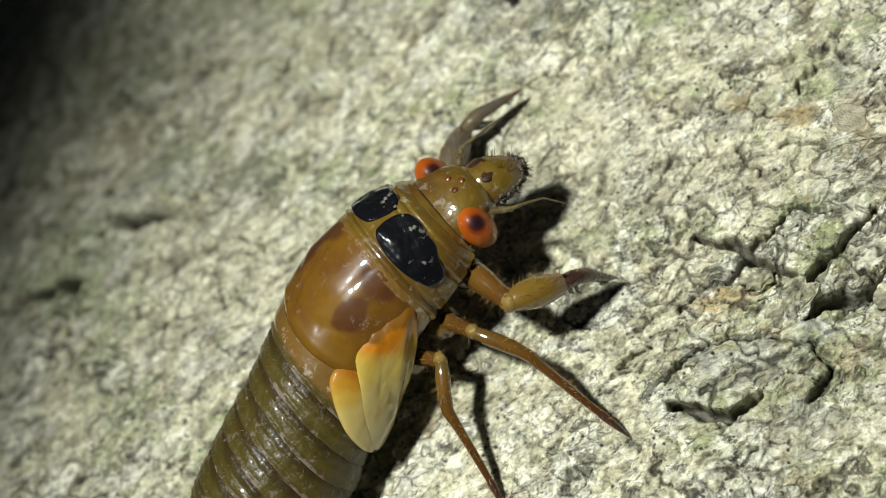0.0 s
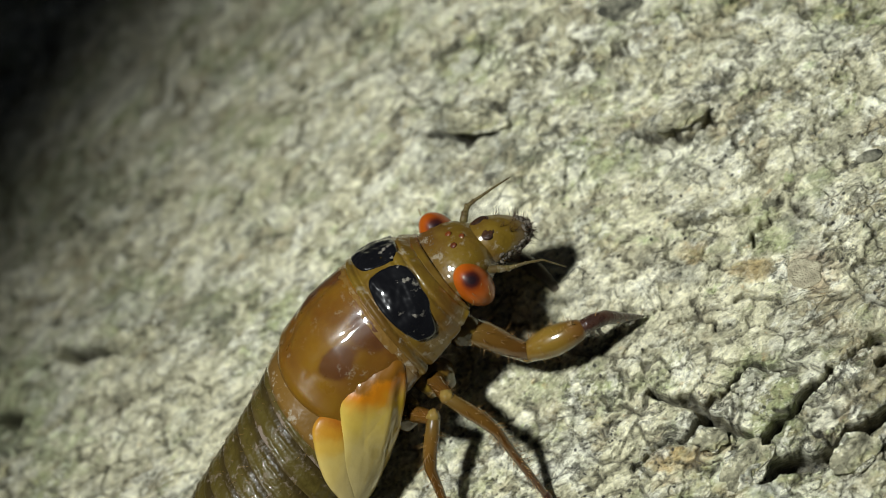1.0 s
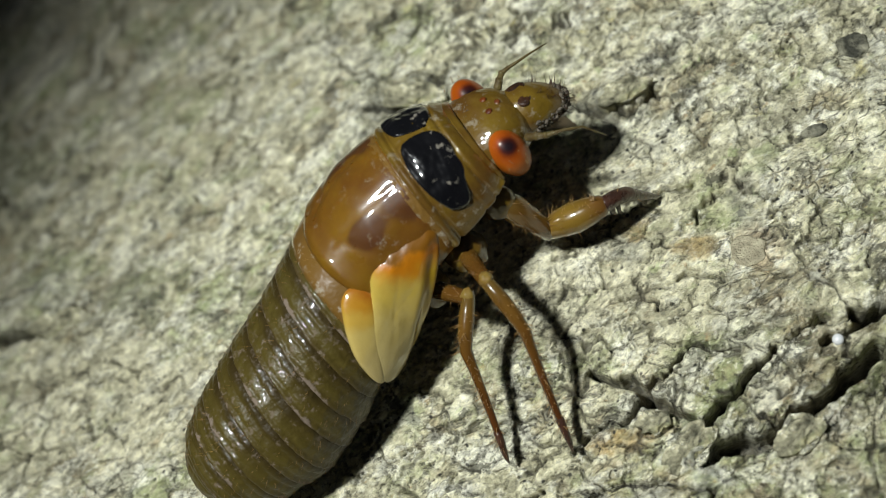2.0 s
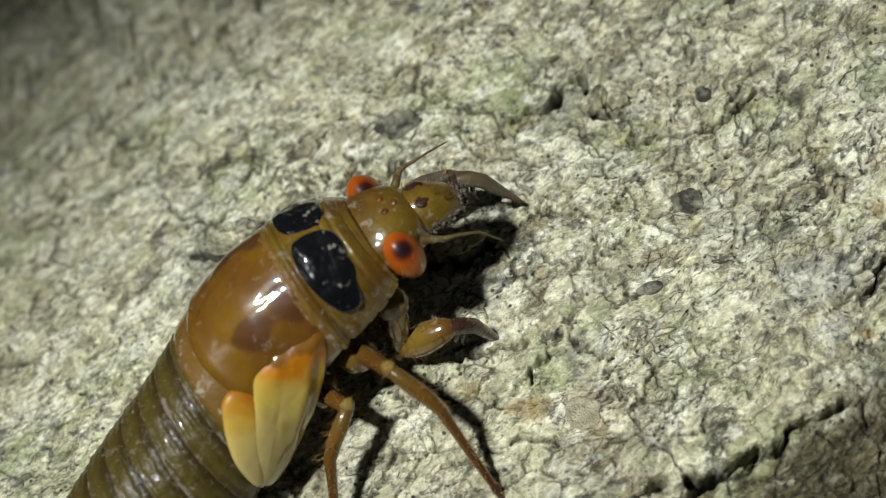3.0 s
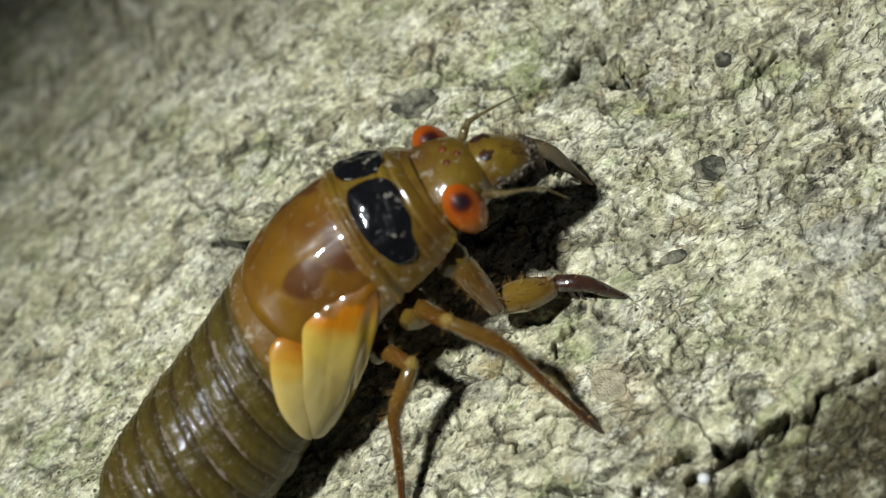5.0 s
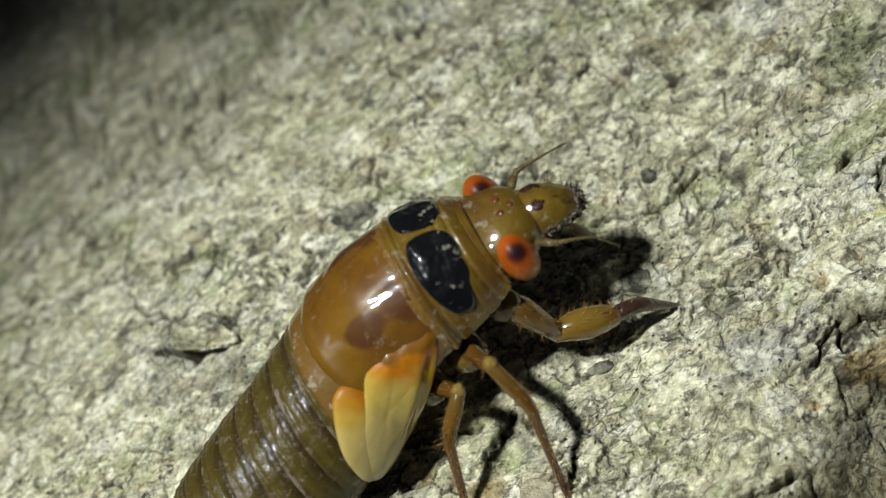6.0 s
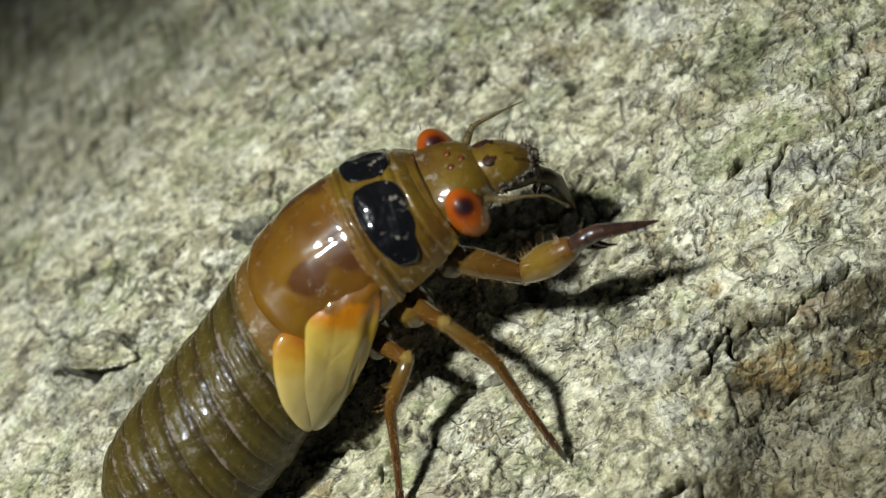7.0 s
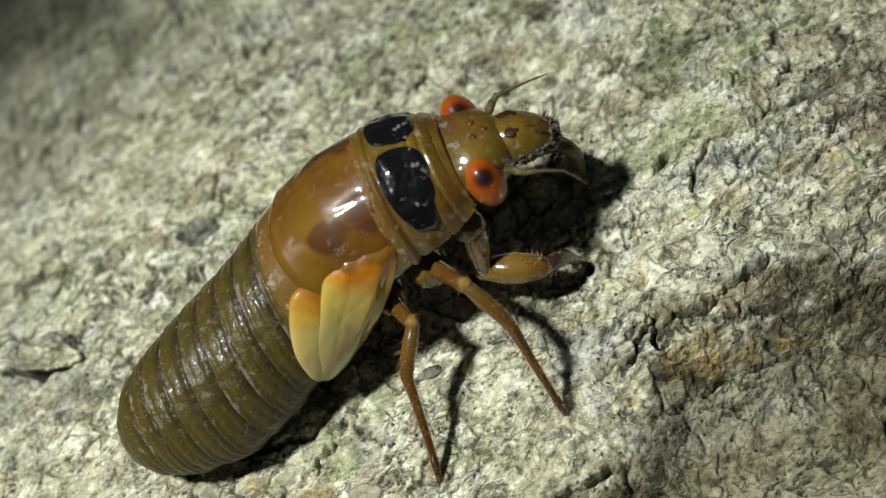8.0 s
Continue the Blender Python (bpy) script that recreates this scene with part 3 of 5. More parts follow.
    for way, half, depth in CRACKS + UPPER_CRACKS + THIN_CRACKS:
        d = np.full(x.shape, 99.0)
        for (x0, y0), (x1, y1) in zip(way, way[1:]):
            t = np.clip(((jx - x0) * (x1 - x0) + (jy - y0) * (y1 - y0)) / ((x1 - x0) ** 2 + (y1 - y0) ** 2), 0, 1)
            d = np.minimum(d, np.hypot(jx - x0 - t * (x1 - x0), jy - y0 - t * (y1 - y0)))
        w = half * (1 + 0.9 * fbm(x / 1.5, y / 1.5, 81, 2))
        cut = np.exp(-(d / np.maximum(0.75 * w, 0.10)) ** 4) * np.clip(1.2 + 1.2 * fbm(x / 2.2, y / 2.2, 83, 2), 0.5, 1.2)
        z = z - 2.0 * depth * cut
        # the cut also goes to the colour, as painted shade in the crack
        split = np.maximum(split, 0.9 * np.clip(cut, 0, 1))
    for rx, ry, rr in RESTS:
        w = np.clip(1.6 - np.hypot(x - rx, y - ry) / rr, 0, 1)
        w = w * w * (3 - 2 * w)
        z = z * (1 - w) + smooth * w
    return z + grown, chip, split


def bark_height(x, y):
    return bark_relief(x, y)[0]


# stains, lichens and painted shade on the bark: x, y, half length, half width, turn in degrees
# the wide dark ovals beyond x 40 paint the shade of bark tilting away
DARK_STAINS_AND_SHADE = [(26.0, -0.6, 7.5, 2.4, 5), (40.5, 5.6, 5.5, 2.2, -4), (54.0, 12.0, 4.0, 6.0, 0), (47.0, 2.5, 5.5, 3.0, -10), (43.0, -1.0, 6.0, 1.8, -8), (41.9, 7.2, 5.7, 1.7, -7), (44.2, 5.0, 3.2, 2.1, -12), (35.6, 9.3, 1.1, 0.8, 14), (33.6, 6.2, 1.6, 0.5, 3), (52.5, 17.6, 1.6, 0.6, -13), (39.0, 31.7, 2.2, 0.9, -34)]
OCHRE_STAINS = [(35.7, 6.4, 2.3, 0.8, 8), (37.7, 5.1, 0.9, 0.7, 32), (39.8, 4.4, 1.4, 0.4, -18), (35.1, 12.0, 0.4, 0.4, -30), (31.0, 5.6, 0.6, 0.6, -29), (35.8, 5.1, 0.7, 0.6, 3), (6.4, 0.3, 1.8, 0.5, -12), (11.2, 11.5, 0.7, 0.6, -27), (13.8, 9.0, 1.0, 0.7, -26)]
TAN_STAINS = [(38.7, 8.4, 1.8, 0.5, -5), (51.5, 20.9, 1.1, 0.5, -20), (51.2, 14.2, 1.3, 1.0, -31), (11.1, -5.2, 1.3, 1.0, -11), (16.3, 7.5, 1.2, 1.0, 0)]
PALE_STAINS = [(30.6, 9.3, 2.4, 1.5, -7), (30.2, 6.4, 1.0, 0.8, -18), (33.6, 10.6, 0.6, 0.6, -30), (39.8, 9.9, 1.5, 0.4, 3), (49.0, 20.9, 1.6, 0.7, -14), (40.3, 16.4, 0.8, 0.8, -31), (44.6, 16.3, 4.4, 1.2, -8), (22.5, 42.1, 2.5, 1.4, -35), (9.5, -2.2, 1.6, 1.0, -44), (-3.3, 1.5, 1.4, 0.5, -22), (41.1, 29.8, 2.3, 1.6, -34)]
CREAM_STAINS = [(31.0, 25.0, 7.0, 3.5, -25), (-25.0, 15.0, 8.0, 5.0, -25), (-15.0, 11.0, 6.0, 4.0, -25), (27.0, 7.5, 4.0, 3.0, -10), (29.7, 11.0, 1.5, 1.1, -7), (-11.1, 28.5, 6.1, 3.5, -29), (4.6, 11.4, 7.8, 4.4, -15), (10.7, -7.3, 1.0, 0.9, -21), (10.3, 14.4, 4.3, 3.0, -16)]
GREEN_STAINS = [(33.1, 11.8, 1.3, 0.7, 60), (47.0, 17.0, 0.9, 0.4, -8), (47.9, 20.4, 0.7, 0.6, -32), (38.6, 18.7, 1.5, 1.2, 14), (19.4, 12.5, 1.0, 0.8, -28), (-33.2, 19.5, 4.9, 3.5, -24)]
OLIVE_STAINS = [(42.9, 23.0, 2.3, 1.0, 20), (46.3, 23.9, 3.6, 1.1, -8), (45.8, 25.2, 3.0, 1.2, -8), (9.9, 50.8, 6.6, 3.6, -37), (-35.2, 41.3, 8.4, 6.5, -30), (-26.3, 34.0, 5.3, 3.0, -29), (4.2, 21.8, 2.9, 0.9, -29), (-18.7, 20.6, 3.0, 1.8, -16)]
GREY_STAINS = [(1.0, 25.6, 3.0, 1.3, 12), (12.8, 19.6, 3.0, 1.2, 12), (-26.0, 22.4, 3.6, 1.8, 12), (23.0, 26.0, 2.6, 1.8, 12), (27.5, 16.2, 2.4, 1.6, 12), (12.0, 12.9, 1.1, 0.8, 40), (10.3, 10.5, 1.0, 0.8, -26), (35.3, 2.4, 4.1, 1.0, -7), (45.3, 22.2, 1.1, 0.9, -32), (1.4, 24.8, 4.6, 2.3, -30), (-39.4, 14.1, 5.7, 3.9, 68), (5.1, -3.5, 2.8, 1.3, -6), (9.8, -0.6, 0.7, 0.8, -23), (3.9, -2.5, 0.5, 0.7, -22), (-1.7, -2.5, 0.8, 0.8, -21), (7.6, -7.6, 2.4, 0.9, 0), (17.3, 10.2, 1.3, 1.1, 8)]
STAINS_AND_SHADE = [(CREAM_STAINS, (0.532, 0.498, 0.350), 0.52), (OLIVE_STAINS, (0.160, 0.171, 0.099), 0.66), (GREY_STAINS, (0.255, 0.255, 0.215), 0.55), (DARK_STAINS_AND_SHADE, (0.105, 0.088, 0.044), 1.0),
          (PALE_STAINS, (0.562, 0.562, 0.517), 0.66), (GREEN_STAINS, (0.281, 0.334, 0.167), 0.57), (TAN_STAINS, (0.426, 0.334, 0.213), 0.66), (OCHRE_STAINS, (0.357, 0.243, 0.084), 0.71)]


def stain_shade_map(x, y):
    """Tint and strength of the stains and painted shade at points of the bark: ragged ovals, later kinds over earlier
    ones.
    """
    x, y = before_swell(x, y)
    rag = 1.1 * fbm(x / 1.7, y / 1.3, 91, 4) + 0.95 * fbm(x / 0.55, y / 0.4, 95, 3)
    tint, much = np.zeros(x.shape + (3,)) + 0.5, np.zeros(x.shape)
    for places, color, strength in STAINS_AND_SHADE:
        for px, py, rx, ry, turn in places:
            c, s = math.cos(radians(turn)), math.sin(radians(turn))
            d = np.hypot(((x - px) * c + (y - py) * s) / rx, (-(x - px) * s + (y - py) * c) / ry) + rag
            m = np.clip((1.3 - d) / 0.8, 0, 1) * strength
            tint = tint + (np.array(color) - tint) * (m / np.maximum(m + much * (1 - m), 1e-6))[..., None]
            much = m + much * (1 - m)
    return tint, much


def spaced(lo, hi, step, far_lo, far_hi):
    """Even steps between lo and hi that widen outwards to far_lo and far_hi."""
    out = list(np.arange(lo, hi, step))
    for end, sign in ((far_hi, 1), (far_lo, -1)):
        s, p = step, out[-1] if sign > 0 else out[0]
        while (end - p) * sign > 0:
            s *= 1.18
            p = p + sign * s
            out = out + [p] if sign > 0 else [p] + out
    return np.array(out)


def tree_trunk():
    xs, ys = spaced(-42, 56, 0.105, -260, 260), spaced(-12, 40, 0.105, -90, 120)
    gx, gy = np.meshgrid(xs, ys)
    gz, chip, split = bark_relief(gx, gy)
    gz = np.pad(gz, 1, constant_values=-150.0)  # the sides of the log below its rim
    gx, gy, chip, split = (np.pad(g, 1, mode="edge") for g in (gx, gy, chip, split))
    n, m = len(xs) + 2, len(ys) + 2
    co = np.stack([gx, gy, gz], -1).reshape(-1, 3) * MM
    i = np.arange((m - 1) * n).reshape(m - 1, n)[:, :-1].ravel()
    quads = np.stack([i, i + 1, i + n + 1, i + n], 1)
    me = bpy.data.meshes.new("tree_trunk")
    me.vertices.add(len(co))
    me.vertices.foreach_set("co", co.ravel().astype(np.float32))
    me.loops.add(quads.size)
    me.loops.foreach_set("vertex_index", quads.ravel().astype(np.int32))
    me.polygons.add(len(quads))
    me.polygons.foreach_set("loop_start", np.arange(0, quads.size, 4).astype(np.int32))
    me.update(calc_edges=True)
    me.shade_smooth()
    me.materials.append(BARK)
    tint, much = stain_shade_map(gx, gy)
    rgba = np.concatenate([tint, np.ones(much.shape + (1,))], -1)
    me.attributes.new("stain_shade_tint", "FLOAT_COLOR", "POINT").data.foreach_set("color", rgba.ravel().astype(np.float32))
    for field, values in (("stain_shade", much), ("chip", chip), ("split", split)):
        me.attributes.new(field, "FLOAT", "POINT").data.foreach_set("value", values.ravel().astype(np.float32))
    return tagged(new("tree_trunk", me), "pale grey-green lichened rough tree bark with dark cracks", "tree trunk", kind="structure")


def height_at(x, y):
    return float(bark_height(np.array([x]), np.array([y]))[0])


TRUNK = tree_trunk()


def lenticel(x, y, rx, ry, rise, mat, label, turn=0.0):
    """A small round pore or scar: a rim round a dished middle."""
    bm = bmesh.new()
    rows = []
    for k, (r, h) in enumerate(((0.02, 0.35), (0.35, 0.4), (0.62, 0.62), (0.8, 1.0), (0.95, 0.8), (1.12, -0.6))):
        ring = []
        for i in range(28):
            a = 2 * math.pi * i / 28
            w = 1 + 0.3 * noise.noise(Vector((x + 1.3 * math.cos(a), y + 1.3 * math.sin(a), 3))) + 0.12 * noise.noise(Vector((x + 4 * math.cos(a), y + 4 * math.sin(a), 3)))
            p, q = rx * r * w * math.cos(a), ry * r * w * math.sin(a)
            px, py = x + p * math.cos(turn) - q * math.sin(turn), y + p * math.sin(turn) + q * math.cos(turn)
            ring.append((px, py, height_at(px, py) + rise * h + 0.04 * noise.noise(Vector((px * 4, py * 4, 1)))))
        rows.append(ring)
    return part("lenticel", loft(rows), mat, TRUNK, label)


for row in (
    (13.1, 29.1, 1.25, 1.0, 0.17, LENT, "dark grey oval lenticel"),
    (22.3, 12.7, 0.75, 0.4, 0.13, LENT, "dark grey small lenticel"),
    (30.2, 22.8, 0.45, 0.5, 0.13, LENT, "dark ringed pore"),
    (26.5, 16.9, 0.85, 0.75, 0.12, LENT, "grey round lenticel"),
    (16.3, 7.5, 0.95, 0.9, 0.12, TAN, "pale round scar in the bark"),
):
    lenticel(*row)
part("droplet", blob((18.4, 1.2, height_at(18.4, 1.2) + 0.12), (0.3, 0.3, 0.26)), plain("pale_blob", (0.62, 0.66, 0.70), (0.6, 0.6, 0.58), 0.2, 900.0), TRUNK, "small white glossy blob")


def bark_flake(x, y, length, width, lean, turn, mat, label):
    """A thin loose plate of bark with a ragged edge, lifted at one side."""
    top, low = [], []
    n = 26
    for k, f in enumerate((0.05, 0.4, 0.75, 0.95, 1.0)):
        a_ring, b_ring = [], []
        for i in range(n):
            t = 2 * math.pi * i / n
            e = 1 + 0.35 * noise.noise(Vector((2.2 * math.cos(t) + x, 2.2 * math.sin(t) + y, 0.3))) + 0.15 * noise.noise(Vector((6 * math.cos(t) + x, 6 * math.sin(t) + y, 5)))
            p, q = length * f * e * math.cos(t), width * f * e * math.sin(t)
            z = lean * (q / width + 0.6) + 0.12 * noise.noise(Vector((p * 1.5, q * 1.5, x))) - (0.06 if k == 4 else 0)
            a_ring.append((p, q, z + 0.1))
            b_ring.append((p, q, z - 0.22))
        top.append(a_ring)
        low.append(b_ring)
    m = pose(x * MM, y * MM, (height_at(x, y) + 0.12) * MM, 0, 0, turn)
    ob = mesh_object("bark_flake", loft(top + low[::-1]), mat)
    ob.parent, ob.matrix_local = TRUNK, m
    return tagged(ob, label)


for row in (
    (9.3, -1.3, 1.7, 1.0, 0.35, 20, BARK), (8.2, 0.6, 0.9, 0.6, 0.25, -10, BARK), (14.5, -2.7, 1.5, 0.9, 0.3, 8, BARK), (24.4, 25.2, 0.9, 0.55, 0.3, 30, BARK),
    (25.6, 24.5, 0.7, 0.4, 0.3, -15, BARK),
    (2.0, 25.4, 2.0, 0.75, 0.3, -20, BARK), (13.7, 19.5, 1.6, 0.6, 0.3, 0, BARK), (-26.0, 22.3, 2.2, 0.9, 0.3, -10, BARK),
):
    bark_flake(*row, "loose lifted plate of bark")

# ---- the cicada nymph, in its own space: x to the head, y to its left, z to its back ----
NYMPH = tagged(new("cicada_nymph"), "amber cicada nymph with red eyes and black shields crawling on bark", "insect")

# the middle line of the trunk of the body, and its half width and heights
SPINE = [
    (-15.7, -4.9, -1.2, 0.5, 0.4, 0.4), (-15.2, -4.8, -1.3, 1.75, 1.4, 1.4), (-14.2, -4.7, -1.5, 2.9, 2.5, 2.4), (-12.3, -4.45, -1.75, 3.8, 3.45, 3.2),
    (-9.5, -3.85, -2.0, 4.5, 4.2, 3.8), (-6.5, -2.85, -1.8, 4.5, 4.3, 3.9), (-3.5, -1.5, -1.3, 4.35, 4.2, 3.8), (-1.0, -0.55, -0.8, 4.1, 4.1, 3.7),
    (1.0, -0.2, -0.5, 4.05, 4.2, 3.5), (3.0, 0.0, -0.4, 3.85, 4.15, 3.2), (4.8, 0.0, -0.3, 3.6, 4.0, 2.8), (6.6, 0.0, -0.2, 3.2, 3.2, 2.4), (7.6, 0.0, 0.0, 2.8, 2.3, 2.0),
]


def skin(x, a, grow=0.0):
    """A point of the body's skin: x along it, a the angle from the middle of the back towards the left side."""
    yc, zc, w, top, low = curve_at(SPINE, x)
    s, c = math.sin(a), math.cos(a)
    h = top if c > 0 else low
    return (x, yc + (w + grow) * s, zc + (h + grow) * c)


def body_ring(x, grow=0.0, n=56):
    return [skin(x, 2 * math.pi * i / n, grow) for i in range(n)]


def shell(x_front, x_rear, half_angle, grow, thick, rows=20, cols=48, front=lambda q: 0.0, rear=lambda q: 0.0, swell=0.0, dent=lambda v, q: 0.0):
    """A curved plate over the back: q runs from -1 to 1 across it; front and rear bend its edges along x."""
    outer, inner = [], []
    for j in range(rows + 1):
        v = j / rows
        ro, ri = [], []
        for i in range(cols + 1):
            q = 2 * i / cols - 1
            x = (x_front + front(q)) * (1 - v) + (x_rear + rear(q)) * v
            rim = min(1.0, 6 * min(v, 1 - v, (1 - abs(q)) * 1.5 + 0.0) + 0.25)
            g = grow * rim ** 0.5 + swell * math.sin(math.pi * v) * math.cos(q * 1.4)
            g += dent(v, q)
            k = Vector(skin(x, -q * half_angle, g))
            g += 0.05 * noise.noise(k * 0.7) + 0.008 * noise.noise(k * 2.6)
            ro.append(skin(x, -q * half_angle, g))
            ri.append(skin(x, -q * half_angle, g - thick))
        outer.append(ro)
        inner.append(ri)
    rings = [o + i[::-1] for o, i in zip(outer, inner)]
    return loft(rings)


part("thorax", loft([body_ring(x, -0.25) for x in np.linspace(7.2, -2.5, 14)]), LEG, NYMPH, "brown underside of the thorax")

# abdomen: overlapping rings
EDGES = [-1.5, -2.5, -3.8, -5.2, -6.6, -8.0, -9.4, -10.8, -12.2, -13.4, -14.55, -15.5]
RING = [(0.0, -0.34), (0.07, -0.22), (0.14, -0.10), (0.24, -0.02), (0.34, 0.02), (0.42, 0.01), (0.47, -0.03), (0.52, 0.01), (0.62, 0.04), (0.72, 0.04), (0.78, 0.0), (0.84, 0.02), (0.90, 0.08), (0.96, 0.07), (1.0, -0.02), (1.01, -0.18)]
RING_DUST = [(0.0, 0.0), (0.36, 0.08), (0.47, 0.30), (0.6, 0.06), (0.78, 0.12), (0.88, 0.36), (0.97, 0.44), (1.01, 0.2)]


def abdomen_ring(x0, x1, seed):
    """One wrinkled ring with a raised, dusty rear rim; a second crease runs round its middle."""
    rows, dust, n = [], [], 128
    for v in np.linspace(0, 1.01, 26):
        row = []
        for i in range(n):
            a = 2 * math.pi * i / n
            q = Vector((math.cos(a), math.sin(a), seed))
            g = curve_at(RING, v + 0.06 * noise.noise(q * 2.4) * math.sin(math.pi * min(1, v)))[0]
            x = x0 + (x1 - x0) * v + 0.10 * noise.noise(q * 1.7) + 0.05 * noise.noise(q * 6)
            k = Vector(skin(x, a, g))
            g += 0.05 * noise.noise(k * 1.1) + 0.035 * noise.noise(k * 3.1) + 0.018 * noise.noise(Vector((k.x * 1.5, k.y * 7, k.z * 7)))
            row.append(skin(x, a, g))
            dust.append(curve_at(RING_DUST, v)[0] * (0.6 + 1.3 * (noise.noise(k * 0.55) + 0.35)))
        rows.append(row)
    ob = part("abdomen_ring", loft(rows), OLIVE, NYMPH, "", pose(x1 * MM, 0, 0))
    ob.data.attributes.new("dust", "FLOAT", "POINT").data.foreach_set("value", dust)
    return ob


for k in range(11):
    abdomen_ring(EDGES[k] + 0.35, EDGES[k + 1], k)
down = random.Random(12)
roots = []
for _ in range(420):
    x, a = down.uniform(-15.4, -2.4), down.uniform(-1.9, 1.9)
    q = Vector(skin(x, a, 0.05))
    roots.append((q, (-0.5, math.sin(a), math.cos(a))))
part("bristles", bristles(roots, down, 0.42, 0.35, 0.009), HAIR, NYMPH, "fine pale down on the abdomen")


def groove(d, width, depth):
    return -depth * math.exp(-(d / width) ** 2)


def mesonotum_dent(v, q):
    g = groove(abs(q) - 0.16 - 0.10 * (1 - v), 0.03, 0.03) if v < 0.85 else 0.0
    g += groove(abs(q) - 0.50 - 0.12 * v, 0.08, 0.06)
    g += groove(v - 0.86 + 0.5 * abs(q), 0.05, 0.04)
    return g + 0.10 * math.exp(-((v - 0.94) / 0.04) ** 2) + 0.12 * math.exp(-((v - 0.03) / 0.03) ** 2)


def pronotum_dent(v, q):
    g = groove(v - 0.16 - 0.04 * abs(q), 0.02, 0.16) + groove(v - 0.30 - 0.1 * abs(q), 0.02, 0.10)
    g += groove(v - 0.84, 0.025, 0.18) + groove(q, 0.02, 0.06)
    return g + 0.14 * math.exp(-((v - 0.93) / 0.05) ** 2) + 0.12 * math.exp(-((abs(q) - 0.97) / 0.03) ** 2)


part("metanotum", shell(-0.6, -2.9, radians(104), 0.14, 0.3, rows=12, rear=lambda q: -0.5 * (1 - q * q)), DUSTY, NYMPH, "dusty whitish rear back plate")
MESO = part("mesonotum", shell(3.7, -1.2, radians(92), 0.28, 0.3, rows=44, cols=120, dent=mesonotum_dent, front=lambda q: 0.5 * (1 - q * q), rear=lambda q: -1.2 * (1 - min(1, abs(q) * 1.4) ** 2), swell=0.08), AMBER, NYMPH, "glossy amber brown back plate")
tone = []
for vert in MESO.data.vertices:
    x, y, z = vert.co / MM
    t = math.degrees(math.atan2(abs(y), z + 0.5))
    tone.append(math.exp(-((x - 0.7) / 1.15) ** 2 - ((t - 33) / 11) ** 2) + 0.8 * math.exp(-((x - 2.9) / 0.8) ** 2 - ((t - 30) / 20) ** 2) + 0.4 * math.exp(-((t - 4) / 5) ** 2) * (0.4 + 0.4 * math.cos(x)))
MESO.data.attributes.new("blotch", "FLOAT", "POINT").data.foreach_set("value", tone)
PRONOTUM = part("pronotum", shell(7.3, 3.3, radians(90), 0.3, 0.3, rows=44, cols=120, dent=pronotum_dent, front=lambda q: 0.25 * q * q, rear=lambda q: 0.35 * (1 - q * q), swell=0.15), OCHRE, NYMPH, "ochre collar plate")
part("collar_fold", shell(7.65, 7.25, radians(90), 0.15, 0.3, rows=8), OCHRE, PRONOTUM)
part("collar_fold", shell(3.72, 3.12, radians(89), 0.30, 0.3, rows=14, cols=120, dent=lambda v, q: 0.04 * noise.noise(Vector((v * 3, q * 16, 5))) + 0.03 * noise.noise(Vector((v * 6, q * 40, 5)))), DUSTY, PRONOTUM, "pale dusty rear rim")


def closed_curve(points, n):
    """A smooth closed line through points, as n points."""
    out, k = [], len(points)
    for i in range(n):
        f = i * k / n
        j, t = int(f), f - int(f)
        p0, p1, p2, p3 = (Vector(points[(j + d) % k]) for d in (-1, 0, 1, 2))
        out.append(0.5 * (2 * p1 + (p2 - p0) * t + (2 * p0 - 5 * p1 + 4 * p2 - p3) * t * t + (3 * p1 - p0 - 3 * p2 + p3) * t ** 3))
    return out


def shield_lift(x, t):
    """Height over the skin of the wrinkled black patches at x and t degrees from the middle of the back."""
    fold = math.sin(0.42 * t + 3.0 * noise.noise(Vector((x * 0.9, t * 0.03, 8))))
    crease = 0.09 * noise.noise(Vector((x * 1.3, t * 0.075, 2))) + 0.03 * noise.noise(Vector((x * 4, t * 0.2, 2))) + 0.012 * fold
    return 0.37 + 0.15 * math.sin(math.pi * (7.3 - x) / 3.8) + crease


def shield(name, side, outline, lift, mat, label, ragged=0.0):
    """A patch lying on the pronotum; the outline is in x and degrees from the middle of the back."""
    line = closed_curve(outline, 96)
    mid = sum(line, Vector((0, 0))) / len(line)
    if ragged:
        line = [mid + (p - mid) * (1 + ragged * noise.noise(Vector((p.x * 4, p.y * 0.3, 6))) + ragged * noise.noise(Vector((p.x * 11, p.y * 0.8, 6)))) for p in line]
    rows, dust = [], []
    for j in range(23):
        r = (j + 0.05) / 22
        ring = []
        for p in line:
            x, t = mid + (p - mid) * r
            g = shield_lift(x, t) + lift - 0.30 * max(0.0, r - 0.92) - (0.2 if j == 22 else 0)
            ring.append(skin(x, -side * radians(t), g))
            dust.append(dust_at(x, t))
        rows.append(ring)
    ob = part(name, loft(rows), mat, PRONOTUM, label)
    ob.data.attributes.new("dust", "FLOAT", "POINT").data.foreach_set("value", dust)
    return ob


# ways of dry dust over the black patches, in x and degrees, and their half width
DUST_WAYS = ((((5.9, 17), (6.45, 22), (6.55, 30)), 0.25), (((6.55, 30), (6.58, 38)), 0.2), (((5.35, 42), (5.5, 46)), 0.12), (((5.5, 47), (6.0, 51)), 0.1), (((6.3, 5), (6.55, 3)), 0.26))


